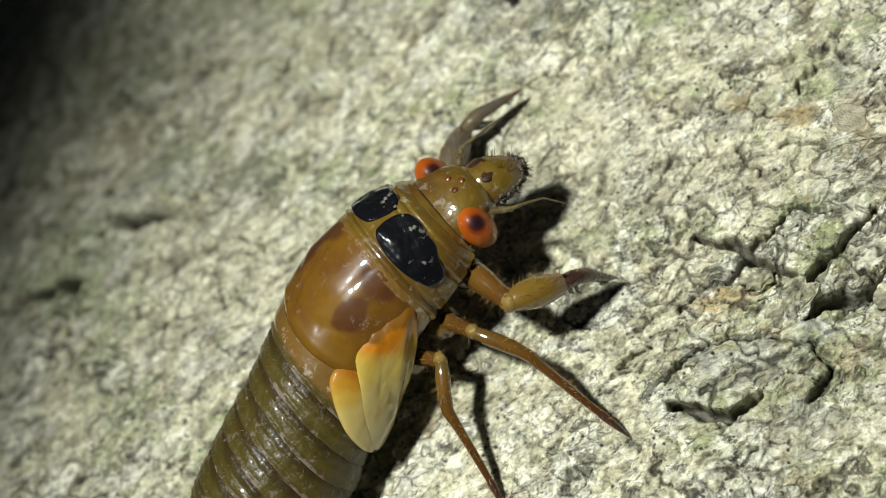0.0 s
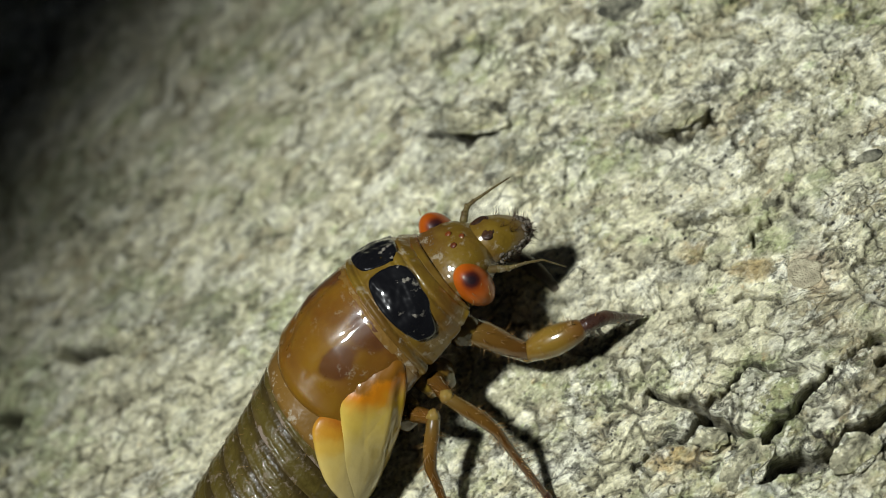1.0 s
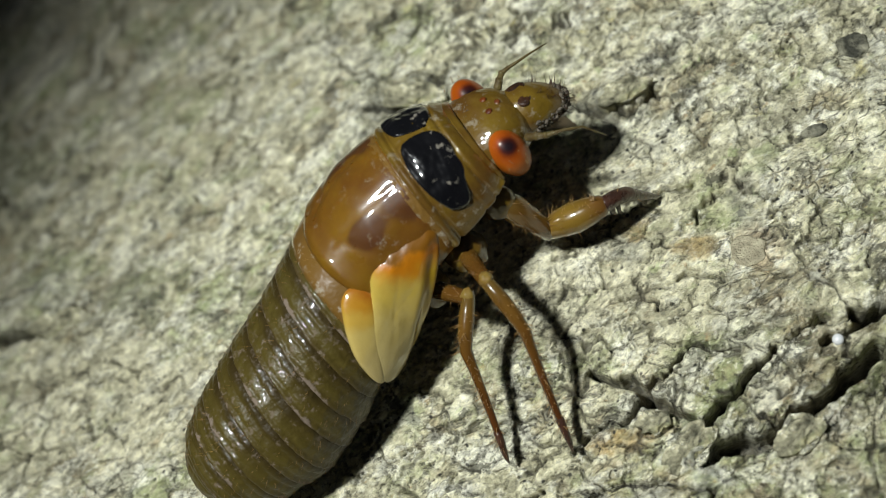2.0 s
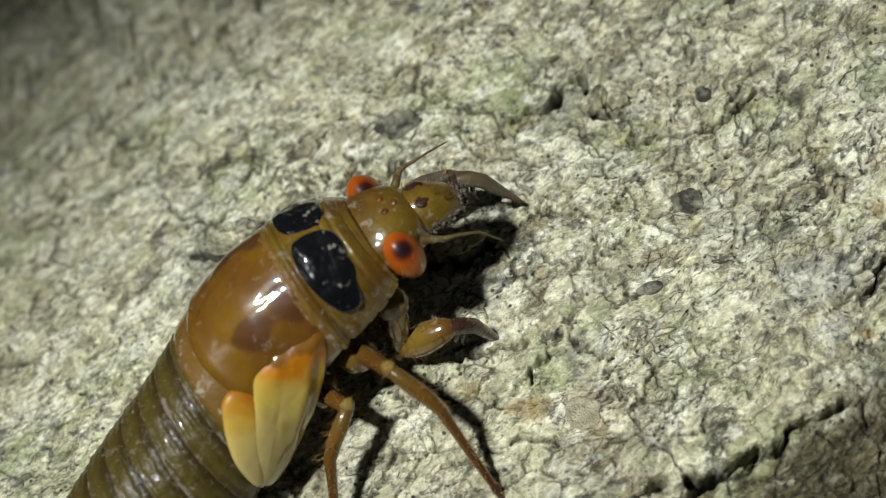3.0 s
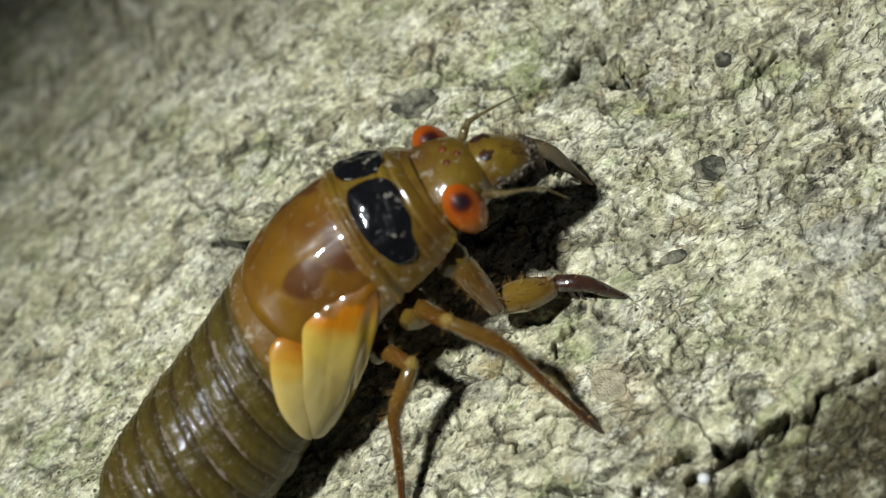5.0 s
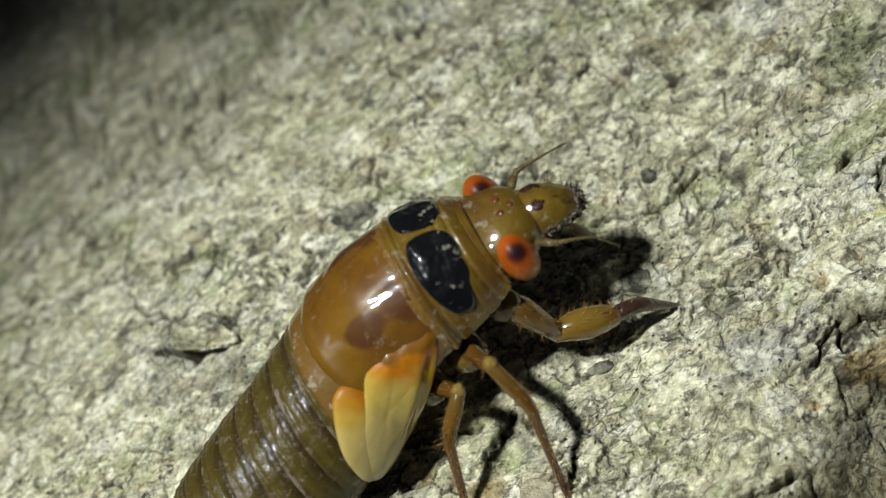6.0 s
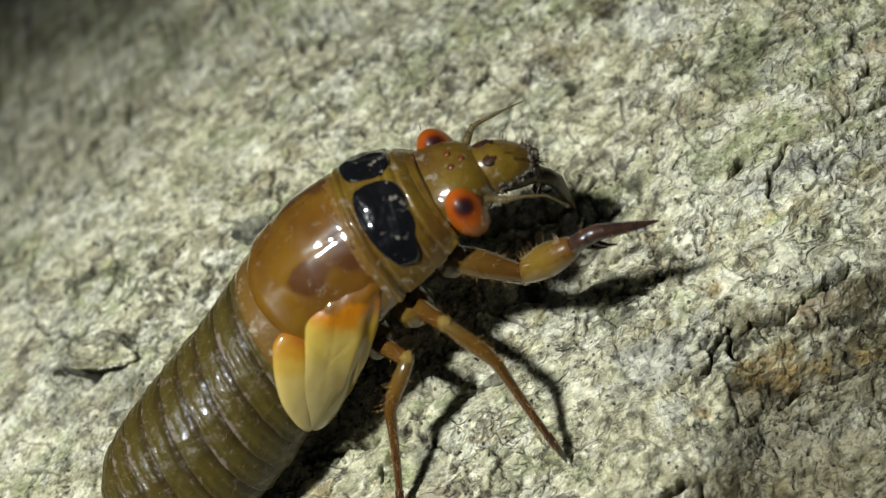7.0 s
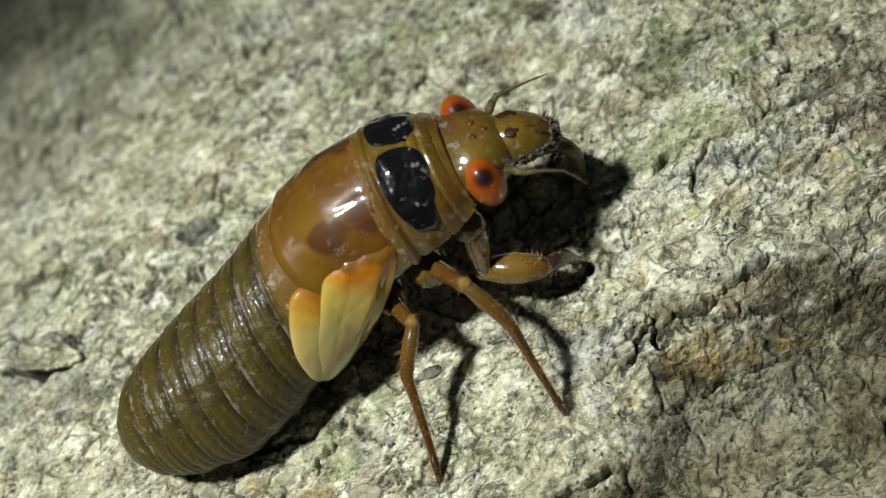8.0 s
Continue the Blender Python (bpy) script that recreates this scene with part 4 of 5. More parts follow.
def dust_at(x, t):
    best = 0.0
    for way, half in DUST_WAYS:
        for (x0, t0), (x1, t1) in zip(way, way[1:]):
            p, a, b = Vector((x, t * 0.065)), Vector((x0, t0 * 0.065)), Vector((x1, t1 * 0.065))
            f = min(1.0, max(0.0, (p - a).dot(b - a) / (b - a).length_squared))
            best = max(best, 0.62 * math.exp(-((p - a - (b - a) * f).length / half) ** 2) + 0.25 * noise.noise(Vector((x * 6, t * 0.4, 4))))
    return best


SHIELD = ((4.45, 8), (4.82, 2.0), (5.47, 0.2), (6.08, 0.8), (6.6, 7), (6.75, 19), (6.62, 31), (6.55, 43), (6.2, 52), (5.8, 66), (5.32, 69), (4.71, 65), (4.44, 55), (4.27, 42), (4.21, 29), (4.27, 17))
for side, shift in ((-1, 0), (1, 1.5)):
    outline = [(x, t * (1.2 if shift else 1.0) + shift) for x, t in SHIELD]
    shield("black_shield", side * -1, outline, 0.0, BLACK, "glossy wrinkled black patch")

# head
def full(k):
    return math.copysign(abs(k) ** 0.82, k)


HEAD = part("head", loft([[(x, w * full(math.sin(a)), z + (t if math.cos(a) > 0 else l) * full(math.cos(a))) for a in (2 * math.pi * i / 40 for i in range(40))] for x, w, z, t, l in (
    (7.0, 2.2, 0.3, 1.6, 1.8), (7.5, 2.5, 0.4, 1.65, 1.9), (8.0, 2.55, 0.4, 1.7, 2.0), (8.6, 2.5, 0.4, 1.75, 2.0), (9.2, 2.1, 0.3, 1.72, 1.9), (9.8, 1.8, 0.2, 1.5, 1.7), (10.3, 1.3, 0.0, 1.15, 1.3), (10.6, 0.6, -0.1, 0.6, 0.7))]), OCHRE, NYMPH, "ochre head")
for side in (1, -1):
    part("eye", blob((8.6, side * 2.08, 0.40), (0.97, 1.2, 1.6), 48, 32), EYE, HEAD, "round orange-red eye with a dark inner spot", pose(8.6 * MM, side * 2.16 * MM, 0.47 * MM))
part("clypeus", loft([[(x + 0.35 * math.cos(a) * h, w * math.sin(a), z + h * math.cos(a) + 0.05 * math.sin(9 * x) * (1 if math.cos(a) > 0 else 0)) for a in (2 * math.pi * i / 40 for i in range(40))] for x, w, z, h in (
    (9.5, 1.1, 0.0, 1.0), (9.9, 1.35, -0.05, 1.2), (10.3, 1.45, -0.15, 1.25), (10.7, 1.45, -0.3, 1.24), (11.1, 1.38, -0.5, 1.18), (11.5, 1.25, -0.75, 1.06), (11.9, 1.05, -1.0, 0.9), (12.25, 0.82, -1.25, 0.7), (12.5, 0.55, -1.4, 0.48), (12.65, 0.2, -1.5, 0.2))]), OCHRE, HEAD, "swollen ochre snout")
grit, grain_rng = bmesh.new(), random.Random(21)
for _ in range(200):
    a, x = grain_rng.gauss(0, 0.9), grain_rng.uniform(7.35, 8.5)
    w, z, h = (float(np.interp(x, (7.0, 7.5, 8.0, 8.6), c)) for c in ((2.2, 2.5, 2.55, 2.5), (0.3, 0.4, 0.4, 0.4), (1.6, 1.65, 1.7, 1.75)))
    base = Vector((x, w * full(math.sin(a)), z + h * full(math.cos(a))))
    made = bmesh.ops.create_icosphere(grit, subdivisions=1, radius=grain_rng.uniform(0.01, 0.03) * MM)
    for v in made["verts"]:
        v.co = v.co * (1 + 0.8 * noise.noise(v.co * 20000 + base)) + mm(base)
part("dust_grains", grit, SOIL, HEAD, "grey dust grains behind the eyes")
rng = random.Random(4)
crumbs = bmesh.new()
for _ in range(800):
    a, x = rng.uniform(0, 2 * math.pi), 12.75 - 2.3 * rng.random() ** 1.2
    if x < 12.2 and (math.cos(a) > 0.25 or math.sin(a) > 0.3):
        continue
    w, z, h = (float(np.interp(x, (10.3, 11.1, 11.5, 11.9, 12.25, 12.5, 12.8), c)) for c in ((1.45, 1.38, 1.25, 1.05, 0.82, 0.55, 0.1), (-0.15, -0.5, -0.75, -1.0, -1.25, -1.4, -1.5), (1.25, 1.18, 1.06, 0.9, 0.7, 0.48, 0.1)))
    base = Vector((x + 0.35 * math.cos(a) * h, w * math.sin(a) * 1.0, z + h * math.cos(a) * 1.0))
    size = 0.035 + 0.13 * rng.random() ** 2.2
    stretch = Vector((rng.uniform(0.6, 1.5), rng.uniform(0.6, 1.5), rng.uniform(0.5, 1.2)))
    crumb = bmesh.ops.create_icosphere(crumbs, subdivisions=1, radius=size * MM)
    for v in crumb["verts"]:
        v.co = v.co * stretch * (1 + 0.9 * noise.noise(v.co * 14000 + base * 3)) + mm(base)
part("soil_clump", crumbs, SOIL, HEAD, "crumbs of dark soil on the snout")
roots = []
for _ in range(110):
    a, x = rng.uniform(0, 2 * math.pi), 12.7 - 1.5 * rng.random() ** 2.2
    w, z, h = (float(np.interp(x, (10.7, 11.1, 11.5, 11.9, 12.25, 12.5, 12.8), c)) for c in ((1.45, 1.38, 1.25, 1.05, 0.82, 0.55, 0.1), (-0.3, -0.5, -0.75, -1.0, -1.25, -1.4, -1.5), (1.24, 1.18, 1.06, 0.9, 0.7, 0.48, 0.1)))
    roots.append(((x + 0.35 * math.cos(a) * h, w * math.sin(a), z + h * math.cos(a)), (0.7, math.sin(a), math.cos(a))))
part("bristles", bristles(roots, rng, 0.65, 0.45, 0.024), DARK, HEAD, "dark stiff snout bristles")
part("bristles", bristles([((8.6 + rng.uniform(-0.9, 0.9), sd * 3.1, 0.7 + rng.uniform(-0.5, 0.8)), (0, sd, 0.6)) for sd in (1, -1) for _ in range(9)], rng, 0.6, 0.4, 0.02), HAIR, HEAD)
for pts in (((10.1, 1.7, 0.4), (10.4, 1.95, 0.5), (10.75, 2.25, 0.5), (11.2, 2.25, 0.52), (11.6, 2.2, 0.5), (12.5, 2.25, 0.3), (13.6, 2.3, 0.0)),
            ((9.8, -2.0, 0.35), (10.2, -2.35, 0.4), (10.6, -2.7, 0.42), (11.0, -2.85, 0.35), (11.5, -3.0, 0.2), (12.3, -3.2, -0.3), (13.0, -3.8, -1.4))):
    stem = part("antenna", tube(pts, (0.24, 0.2, 0.15, 0.11, 0.085, 0.06, 0.03), 10), ANTENNA, HEAD, "thin olive jointed antenna")
    for p, r in zip(pts[1:5], (0.25, 0.2, 0.14, 0.11)):
        part("joint", blob(p, (r * 0.8, r, r), 12, 8), ANTENNA, stem)
for x, y, z, mat in ((9.2, 0.44, 1.97, RUST), (9.68, -0.05, 1.72, RUST), (9.1, -0.41, 2.0, RUST)):
    part("ocellus", blob((x, y, z), (0.21, 0.18, 0.09), 18, 10), mat, HEAD, "small reddish brown simple eye")
for x, y, z, rx, ry in ((10.85, 0.55, 0.84, 0.52, 0.34), (10.80, -0.38, 0.90, 0.44, 0.40)):
    part("snout_mark", blob((x, y, z), (rx, ry, 0.13), 24, 10, 0.25, Matrix.Rotation(radians(14), 3, "Y")), DARK, HEAD, "dark brown sunken mark")


def wing_pad(name, outline, side, base, rise, mat, label):
    """A soft rounded lobe lying on the flank; the outline is in x and degrees from the middle of the back."""
    line = closed_curve(outline, 80)
    mid = sum(line, Vector((0, 0))) / len(line)
    rows, yellow, rooted, fore = [], [], [], 1.0 if name.startswith("fore") else 0.0
    for r, drop in [(0.03 + 0.97 * k / 22, 0.0) for k in range(23)] + [(1.0, 0.18), (0.97, 0.42)]:
        ring = []
        for p in line:
            x, t = mid + (p - mid) * r
            free = 0.45 * min(1.0, max(0.0, (t - 80) / 45))
            vein = 0.02 * math.exp(-((t - 70 + 9 * x) / 2.5) ** 2) * (1 - r) ** 0.3 + 0.015 * math.exp(-((t - 100 + 6 * x) / 2.5) ** 2)
            dome = max(0.0, 1 - r ** 3.6) ** 0.6
            # a keel parts the flat top of the pad from its yellow outer edge
            keel = (t - 76) / 36 - (2.6 - x) / 3.6
            dome -= 0.55 * math.exp(-(keel / 0.16) ** 2) * (1 - r ** 4) * fore - 0.25 * math.exp(-((keel + 0.3) / 0.2) ** 2) * (1 - r ** 4) * fore
            edge = max(0.0, min(1.0, 0.5 + keel * 2.4)) * fore
            yellow.append(edge)
            rooted.append((max(0.0, 1.08 - (t - 46 - 2.4 * max(0.0, x)) / 44) * max(0.0, min(1.0, (x + 1.6) / 2.2)) + 0.25 * max(0.0, x - 1.6)) * fore)
            # wet folded skin at the root
            near_root = max(0.0, 1 - abs(t - (47 + 2.6 * x)) / 16) * min(1.0, max(0.0, (x + 0.6) / 1.0)) * fore
            sink = max(0.0, min(1.0, (58 - t + 3.0 * max(0.0, x)) / 12)) * max(0.0, min(1.0, (x + 1.2) / 1.5)) * fore
            dome += (1 - r ** 4) * near_root * (0.7 * noise.noise(Vector((x * 2.1, t * 0.13, 7))) + 0.4 * noise.noise(Vector((x * 4.5, t * 0.3, 9))))
            g = base - 0.40 * sink + free + rise * dome - vein - drop + 0.05 * noise.noise(Vector((x * 0.9, t * 0.05, 3)))
            ring.append(skin(x, -side * radians(t), g))
        rows.append(ring)
    near = max(outline, key=lambda p: p[0] - p[1] / 30)
    far = min(outline, key=lambda p: p[0] - p[1] / 30)
    root, tip = Vector(skin(near[0], -side * radians(near[1]), base)), Vector(skin(far[0], -side * radians(far[1]), base))
    x = (tip - root).normalized()
    z = (Vector((0, -side, 0.6)) - x * x.dot(Vector((0, -side, 0.6)))).normalized()
    m = Matrix((x, z.cross(x), z)).transposed().to_4x4()
    m.translation = mm(root)
    ob = part(name, loft(rows), mat, NYMPH, label, m)
    ob.data.attributes.new("edge", "FLOAT", "POINT").data.foreach_set("value", yellow)
    ob.data.attributes.new("root", "FLOAT", "POINT").data.foreach_set("value", rooted)
    return ob


FOREWING = ((-0.05, 46), (0.9, 47), (1.9, 51), (2.9, 53), (3.45, 60), (3.05, 74), (2.15, 87), (0.95, 102), (-0.5, 119), (-1.35, 126), (-2.5, 127), (-3.5, 122), (-4.08, 105), (-3.6, 84), (-2.9, 72), (-2.05, 64), (-1.3, 58), (-0.74, 51))
HINDWING = ((-2.58, 40), (-3.05, 46), (-3.5, 54), (-3.95, 66), (-4.2, 80), (-4.3, 96), (-4.1, 106), (-3.2, 96), (-2.0, 78), (-1.2, 62), (-1.35, 50), (-1.9, 41))
for side in (1, -1):
    wing_pad("forewing_pad", FOREWING, side, 0.30 if side > 0 else -0.2, 0.30 if side > 0 else 0.2, PADS, "cream wing pad with an orange root")
    wing_pad("hindwing_pad", HINDWING, side, 0.16 if side > 0 else -0.3, 0.34 if side > 0 else 0.2, HIND_PAD, "cream hind wing pad")

# ---- legs: every segment runs along its own x axis from its joint ----
LEG_ROOTS = {"fore": (6.5, 2.6, -1.6), "mid": (3.2, 2.8, -2.6), "hind": (0.4, 2.8, -3.2)}


def leg_segment(name, length, radii, mat, label, bend=0.0, hairs=0, claw=None):
    arch = lambda f: bend * (f / 0.27 if f < 0.27 else ((1 - f) / 0.73) ** 1.3)
    pts = [(length * i / (len(radii) - 1), 0, arch(i / (len(radii) - 1))) for i in range(len(radii))]
    ob = part(name, tube(pts, radii, 14), mat, NYMPH, label)
    if hairs:
        r = random.Random(hairs)
        roots = []
        for _ in range(hairs):
            f = r.uniform(0.08, 0.95)
            i = f * (len(radii) - 1)
            rad = float(np.interp(i, range(len(radii)), radii))
            a = r.uniform(0, 2 * math.pi)
            d = Vector((0.4, math.cos(a), math.sin(a)))
            roots.append((Vector((length * f, 0, arch(f))) + Vector((0, math.cos(a), math.sin(a))) * rad * 0.9, d))
        part("bristles", bristles(roots, r, 0.6, 0.4, 0.019), HAIR, ob)
    return ob


def build_leg(kind, tibia_look=FORELEG, claw_look=CLAW):
    if kind == "fore":
        a = leg_segment("foreleg_femur", 3.9, (0.7, 0.8, 0.75, 0.62, 0.55), LEG, "ochre upper foreleg", 0.1, 60)
        b = leg_segment("foreleg_tibia", 3.3, (0.55, 0.8, 0.9, 0.8, 0.6), tibia_look, "swollen ochre digging foreleg joint", 0.1, 110)
        c = leg_segment("foreleg_claw", 4.5, (0.46, 0.46, 0.42, 0.36, 0.28, 0.19, 0.05), claw_look, "dark brown digging claw", 0.65, 8)
        for off, r in ((0.7, 0.22), (1.2, 0.16)):
            part("tooth", tube(((off, 0, -0.1), (off + 0.5, 0, -0.7), (off + 1.0, 0, -0.95)), (r, r * 0.7, 0.03), 8), CLAW, c)
        part("crumb", blob((3.5, 0.0, -0.15), (0.3, 0.26, 0.26), 16, 10, 0.5), PALE, c, "pale crumb stuck to the claw")
        part("knee", blob((-0.05, 0, 0), (0.5, 0.55, 0.55), 18, 12, 0.2), KNEE, b, "pale greenish knee joint")
        part("fluff", bristles([((3.1, 0.1, 0.55), (0.1, 0.1, 1))] * 12, random.Random(9), 0.5, 0.7, 0.07), DUSTY, b, "pale dry flake stuck to the joint")
        return a, b, c
    l1, l2 = (4.6, 9.9) if kind == "mid" else (4.0, 8.8)
    a = leg_segment(kind + "leg_femur", l1, (0.58, 0.58, 0.5, 0.44, 0.38), LEG, "ochre thigh", 0.1, 40)
    b = leg_segment(kind + "leg_tibia", l2, (0.36, 0.43, 0.41, 0.34, 0.28, 0.25, 0.235, 0.22, 0.2, 0.16, 0.08), LEG, "slim amber shin with a brown foot", 0.85, 170)
    part("knee", blob((-0.1, 0, 0), (0.44, 0.37, 0.37), 18, 12, 0.3), KNEE, b, "pale greenish knee joint")
    part("foot", tube(((l2 * 0.82, 0, 0.14), (l2 * 0.9, 0, 0.06), (l2 * 0.97, 0, 0.0), (l2 * 1.02, 0, -0.1)), (0.24, 0.21, 0.16, 0.06), 10), CLAW, b, "dark brown foot")
    return a, b


for side in (-1, 1):
    for (x, y, z), (rx, ry, rz) in (((6.4, 2.5, -1.7), (1.0, 0.95, 1.15)), ((3.4, 3.2, -2.4), (1.15, 1.15, 1.35)), ((0.6, 3.2, -3.0), (1.1, 1.15, 1.25))):
        part("coxa", blob((x, side * y, z), (rx, ry, rz), 24, 16, 0.15), OCHRE, NYMPH, "rounded ochre leg base")

RIGHT = {k: build_leg(k) for k in LEG_ROOTS}
LEFT = {k: build_leg(k, CAKED, CAKED) for k in LEG_ROOTS}

# knee, wrist and tip of the right legs along the clip
FORE_ROWS = [
    (0, (7.2, -6.0, -0.7), (10.0, -6.5, -2.9), (12.4, -6.8, -6.7)),
    (0.5, (4.8, -3.7, -4.9), (7.8, -5.2, -4.6), (10.3, -7.6, -7.5)),
    (1, (8.0, -4.3, -4.3), (11.5, -5.5, -4.5), (14.3, -5.4, -7.8)),
    (1.2, (7.3, -3.8, -5.0), (10.5, -4.7, -5.2), (13.4, -5.1, -8.3)),
    (2.3, (7.3, -3.4, -5.1), (10.3, -4.5, -5.2), (12.9, -4.0, -8.5)),
    (2.5, (7.0, -3.2, -5.1), (9.9, -4.6, -4.6), (12.6, -4.0, -7.8)),
    (3, (5.0, -3.1, -5.1), (7.9, -4.3, -4.2), (9.6, -4.7, -8.3)),
    (3.5, (8.2, -4.4, -4.3), (11.7, -5.2, -5.0), (14.4, -5.3, -8.4)),
    (4, (8.5, -4.1, -4.6), (11.6, -4.2, -6.1), (15.8, -5.8, -8.2)),
    (4.2, (7.8, -3.8, -4.8), (10.3, -3.8, -6.5), (14.0, -5.0, -8.7)),
    (5.3, (6.0, -3.6, -5.0), (8.4, -3.6, -7.0), (11.0, -5.1, -9.8)),
    (5.5, (5.5, -3.0, -5.3), (7.7, -4.4, -3.3), (11.6, -6.5, -5.1)),
    (6, (7.6, -3.7, -5.0), (10.6, -3.9, -6.8), (13.6, -3.8, -10.1)),
    (6.5, (5.9, -3.4, -5.1), (8.5, -4.1, -6.3), (11.1, -4.1, -9.5)),
    (7, (9.0, -3.9, -4.3), (11.9, -4.8, -3.0), (16.3, -5.7, -3.7)),
    (7.5, (6.3, -3.3, -5.1), (9.0, -4.2, -6.5), (10.6, -4.1, -10.5)),
    (8, (5.6, -3.3, -5.0), (8.6, -4.3, -6.3), (10.1, -3.1, -10.1)),
]
MID_ROWS = [
    (0, (4.8, -6.4, -0.3), (7.0, -14.1, -6.4)),
    (0.5, (4.7, -6.9, -0.2), (6.6, -12.7, -5.4)),
    (1, (4.2, -7.1, 0.5), (4.1, -10.8, -7.1)),
    (1.2, (4.1, -6.8, -0.2), (3.6, -12.4, -7.9)),
    (2.3, (3.7, -6.8, -0.5), (1.3, -14.0, -7.4)),
    (2.5, (4.1, -7.0, 0.1), (2.5, -12.6, -6.4)),
    (3, (5.0, -6.8, -0.3), (5.2, -12.5, -7.2)),
    (3.5, (4.7, -6.5, -0.5), (6.8, -14.0, -7.9)),
    (4, (5.0, -6.6, -0.6), (6.5, -13.5, -7.3)),
    (4.2, (4.8, -6.5, -0.2), (5.4, -12.7, -7.7)),
    (5.3, (5.1, -6.0, -1.0), (8.7, -11.7, -10.3)),
    (5.5, (4.9, -6.1, -0.8), (6.7, -12.1, -10.0)),
    (6, (4.8, -6.4, 0.2), (3.4, -10.9, -8.0)),
    (6.5, (5.3, -6.0, -0.7), (7.7, -12.5, -8.8)),
    (7, (4.9, -6.1, -0.8), (6.0, -12.4, -9.9)),
    (7.5, (4.1, -6.5, -0.7), (2.8, -13.2, -9.1)),
    (8, (5.4, -6.2, -0.8), (6.3, -12.2, -9.2)),
]
HIND_ROWS = [
    (0, (2.5, -6.2, -1.0), (-0.6, -12.3, -5.5)),
    (0.5, (2.4, -6.6, 0.2), (-1.1, -10.0, -4.5)),
    (1, (3.1, -6.9, -1.0), (-1.1, -10.2, -6.3)),
    (1.2, (3.1, -7.2, -1.1), (-0.3, -9.9, -7.1)),
    (2.3, (2.3, -6.2, -1.7), (-2.3, -13.5, -6.7)),
    (2.5, (2.1, -6.0, -0.5), (-1.5, -11.4, -5.6)),
    (3, (2.4, -7.5, -0.9), (-2.9, -10.0, -5.5)),
    (3.5, (2.8, -7.4, -1.6), (-2.7, -10.3, -5.8)),
    (4, (2.8, -6.9, -1.3), (-1.6, -10.9, -5.7)),
    (4.2, (2.3, -6.9, -1.5), (-2.4, -11.3, -6.1)),
    (5.3, (2.8, -7.3, -2.2), (-3.0, -10.1, -7.2)),
    (5.5, (2.6, -6.9, -2.4), (-4.0, -10.3, -6.9)),
    (6, (2.9, -6.5, -0.7), (-1.6, -9.6, -6.7)),
    (6.5, (3.4, -6.3, -1.1), (-2.0, -10.1, -6.2)),
    (7, (2.4, -6.6, -1.8), (-3.1, -10.9, -7.4)),
    (7.5, (2.1, -6.4, -1.5), (-1.7, -11.5, -7.9)),
    (8, (1.9, -6.4, -1.8), (-1.3, -13.5, -7.2)),
]
FORE_LEFT_ROWS = [
    (0, (8.6, 4.6, -4.2), (11.1, 6.5, -4.7), (15.6, 6.6, -5.6)),
    (0.5, (8.2, 3.8, -4.9), (10.6, 2.6, -6.0), (11.8, 0.2, -7.6)),
    (1, (8.2, 3.8, -4.9), (10.4, 2.2, -6.0), (11.2, -0.6, -7.8)),
    (1.2, (8.4, 4.4, -4.6), (10.6, 5.8, -5.2), (13.9, 4.3, -6.6)),
    (2.3, (8.2, 3.8, -4.9), (9.6, 3.6, -6.8), (10.8, 3.0, -8.4)),
    (2.5, (8.2, 3.8, -4.9), (9.6, 3.6, -6.8), (10.8, 3.0, -8.4)),
    (2.8, (9.0, 4.6, -4.0), (11.9, 5.0, -4.3), (15.8, 5.0, -6.5)),
    (3, (9.4, 3.8, -3.9), (12.3, 3.1, -4.0), (14.6, 1.6, -7.0)),
    (3.5, (8.9, 2.6, -4.6), (11.3, 0.6, -4.8), (11.9, -0.3, -8.2)),
    (4, (8.6, 2.8, -4.8), (10.8, 0.8, -5.4), (12.0, -0.2, -8.2)),
    (4.2, (8.6, 2.8, -4.8), (10.8, 1.2, -5.4), (12.2, 0.2, -8.4)),
    (5.3, (9.0, 4.2, -4.4), (11.9, 4.2, -5.1), (13.9, 1.7, -8.4)),
    (5.5, (8.8, 3.6, -4.8), (11.2, 1.8, -5.8), (13.0, 0.4, -9.2)),
    (6, (8.2, 3.8, -4.9), (9.8, 3.4, -6.9), (11.0, 2.6, -9.6)),
    (6.5, (9.4, 4.6, -4.6), (12.6, 5.5, -5.4), (16.2, 5.4, -8.4)),
    (7, (8.8, 3.4, -4.8), (11.6, 2.2, -5.4), (12.4, 1.6, -9.6)),
    (7.5, (8.4, 3.6, -4.9), (10.4, 2.8, -6.6), (11.4, 2.2, -10.0)),
    (7.7, (8.8, 4.6, -4.2), (11.5, 6.0, -4.7), (15.8, 5.8, -6.6)),
    (8, (8.9, 3.2, -4.8), (11.7, 2.2, -5.6), (12.0, 1.5, -9.9)),
]
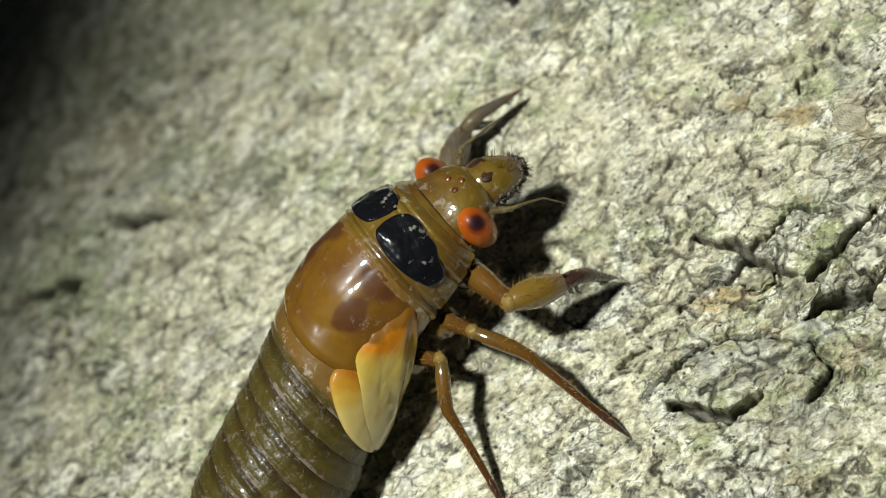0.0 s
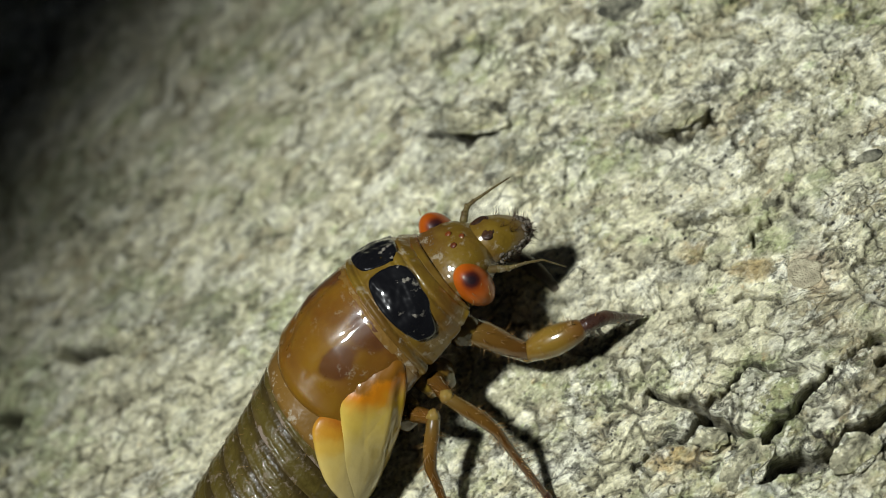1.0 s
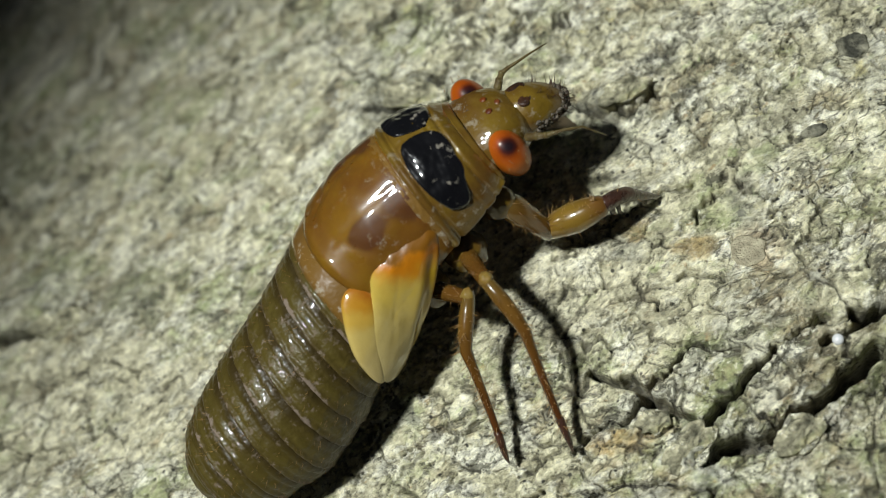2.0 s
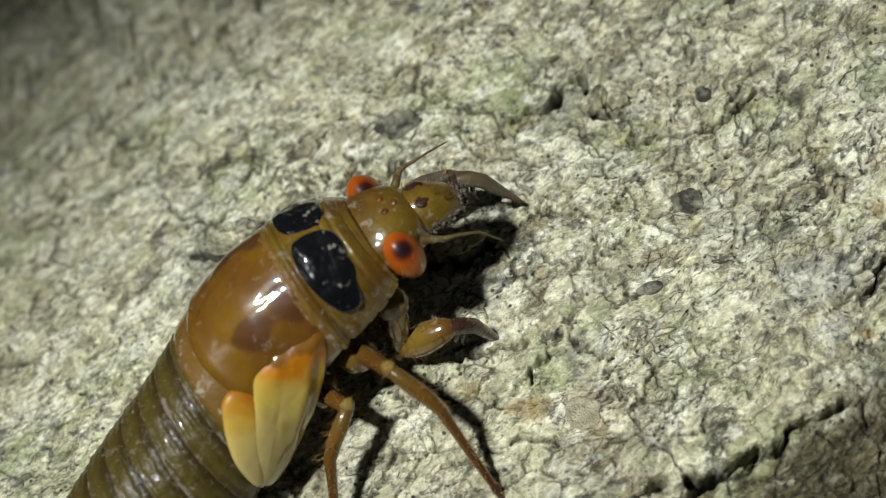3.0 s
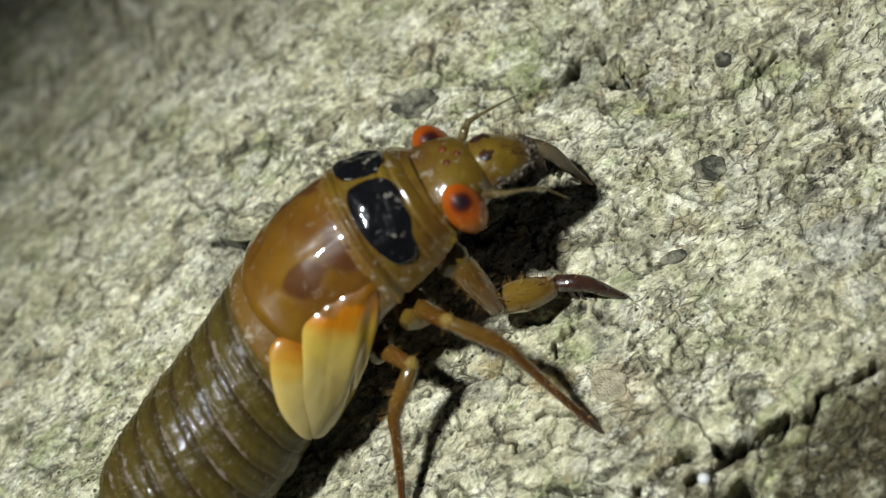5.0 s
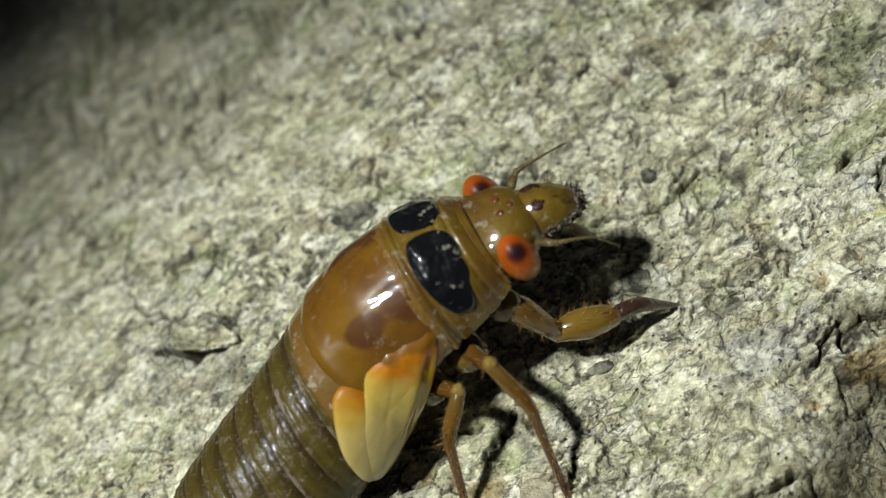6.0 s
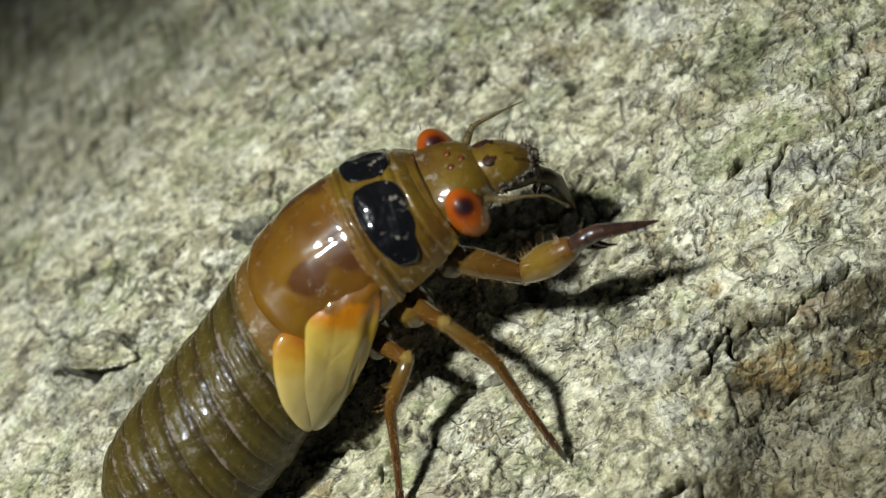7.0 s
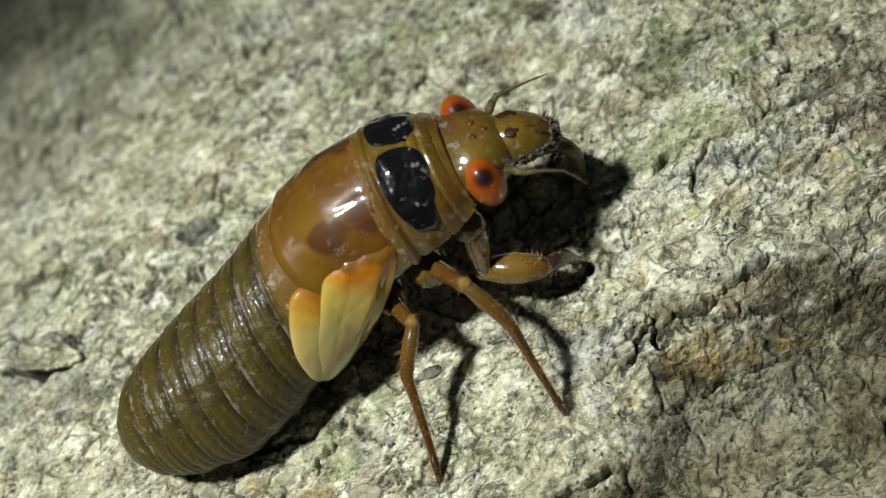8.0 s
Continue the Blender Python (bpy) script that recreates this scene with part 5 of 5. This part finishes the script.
MID_LEFT_ROWS = [
    (0, (3.2, 6.2, -4.2), (0.5, 7.6, -6.6)), (0.3, (2.4, 6.2, -4.4), (-1.5, 7.6, -6.4)), (0.5, (0.6, 5.4, -4.6), (-6.4, 9.6, -3.9)), (0.7, (2.4, 6.2, -4.4), (-1.5, 7.6, -6.4)), (1, (2.4, 6.2, -4.4), (-1.5, 7.6, -6.4)),
    (2.5, (3.2, 6.2, -4.6), (1.0, 7.2, -8.0)), (2.95, (2.6, 6.0, -4.8), (-0.5, 7.4, -7.6)), (3.1, (0.6, 5.4, -4.8), (-5.6, 9.8, -4.4)), (3.3, (2.6, 6.0, -4.8), (-0.5, 7.4, -7.6)), (3.6, (3.0, 6.2, -4.6), (0.0, 7.2, -8.0)),
    (5.6, (3.2, 6.2, -4.6), (0.5, 7.4, -9.0)), (5.8, (0.8, 5.6, -4.8), (-5.4, 9.0, -5.2)), (6.0, (2.6, 6.2, -4.6), (0.5, 7.4, -9.0)), (7, (3.2, 6.2, -4.6), (1.0, 7.4, -9.0)), (8, (3.0, 6.2, -4.6), (-1.0, 7.4, -8.6)),
]
HIND_LEFT_ROWS = [
    (0, (0.2, 5.6, -5.0), (-4.5, 5.6, -6.4)), (2, (0.2, 5.6, -5.0), (-3.0, 5.6, -7.0)), (4, (0.2, 5.6, -5.0), (-4.5, 5.2, -6.6)),
    (6, (0.2, 5.6, -5.0), (-3.5, 5.4, -8.0)), (7.5, (0.2, 5.6, -5.0), (-4.5, 6.4, -6.8)), (8, (0.2, 5.6, -5.0), (-3.5, 5.8, -7.6)),
]
BODY_ROWS = [
    (0, -13.06, 6.51, 7.69, -7.0, -1.1, 20.4),
    (0.5, -11.26, 9.77, 5.94, -8.8, -1.3, 16.5),
    (1, -8.82, 11.33, 6.95, -11.6, -4.2, 15.7),
    (1.2, -7.86, 11.70, 7.43, -12.3, -4.3, 14.4),
    (2.3, -0.65, 15.29, 7.00, -9.4, -7.2, 13.9),
    (2.5, -0.55, 14.79, 6.32, -7.6, -7.8, 13.3),
    (3, 2.48, 17.08, 6.11, -8.3, -8.4, 10.7),
    (3.5, 1.64, 17.62, 6.07, -9.7, -8.6, 7.9),
    (4, 2.57, 17.35, 6.02, -8.3, -7.8, 5.8),
    (4.2, 3.75, 16.86, 6.51, -8.4, -8.8, 5.8),
    (5.3, 6.52, 18.07, 7.07, -11.7, -11.6, 4.4),
    (5.5, 8.78, 18.86, 6.85, -12.2, -12.6, 4.9),
    (6, 12.15, 17.84, 7.12, -6.1, -12.7, 3.7),
    (6.5, 14.89, 18.80, 7.07, -3.5, -13.2, -0.5),
    (7, 16.40, 19.42, 7.85, -6.7, -13.0, -0.8),
    (7.5, 20.60, 19.93, 8.18, -5.0, -12.4, -4.0),
    (8, 21.43, 19.28, 7.99, -2.1, -13.0, -6.9),
]


def aim(start, end, lean=0.35):
    """A pose at start whose x axis points to end and whose z axis leans to the back, forward by lean."""
    a, b = Vector(start), Vector(end)
    x = (b - a).normalized()
    up = Vector((lean, 0.0, 1.0))
    y = up.cross(x).normalized()
    z = x.cross(y)
    m = Matrix((x, y, z)).transposed().to_4x4()
    m.translation = mm(a)
    return m


def reach(start, toward, length):
    a = Vector(start)
    return a + (Vector(toward) - a).normalized() * length


def key_leg(parts, root, rows, lengths, lean):
    chains = []
    for t, *joints in rows:
        p, out = Vector(root), []
        for j, ln in zip(joints, lengths):
            q = reach(p, j, ln)
            out.append(aim(p, q, lean))
            p = q
        chains.append((t, out))
    for i, ob in enumerate(parts):
        walk(ob, [(t, out[i]) for t, out in chains])


def motions():
    walk(NYMPH, [(t, pose(x * MM, y * MM, z * MM, rx, ry, rz)) for t, x, y, z, rx, ry, rz in BODY_ROWS])
    for side, legs, tables in ((-1, RIGHT, (FORE_ROWS, MID_ROWS, HIND_ROWS)), (1, LEFT, (FORE_LEFT_ROWS, MID_LEFT_ROWS, HIND_LEFT_ROWS))):
        for kind, rows, lengths in zip(("fore", "mid", "hind"), tables, ((3.9, 3.3, 4.5), (4.6, 9.9), (4.0, 8.8))):
            x, y, z = LEG_ROOTS[kind]
            key_leg(legs[kind], (x, y * side, z), rows, lengths, {"fore": 0.35, "mid": 1.0, "hind": -1.3}[kind])


motions()
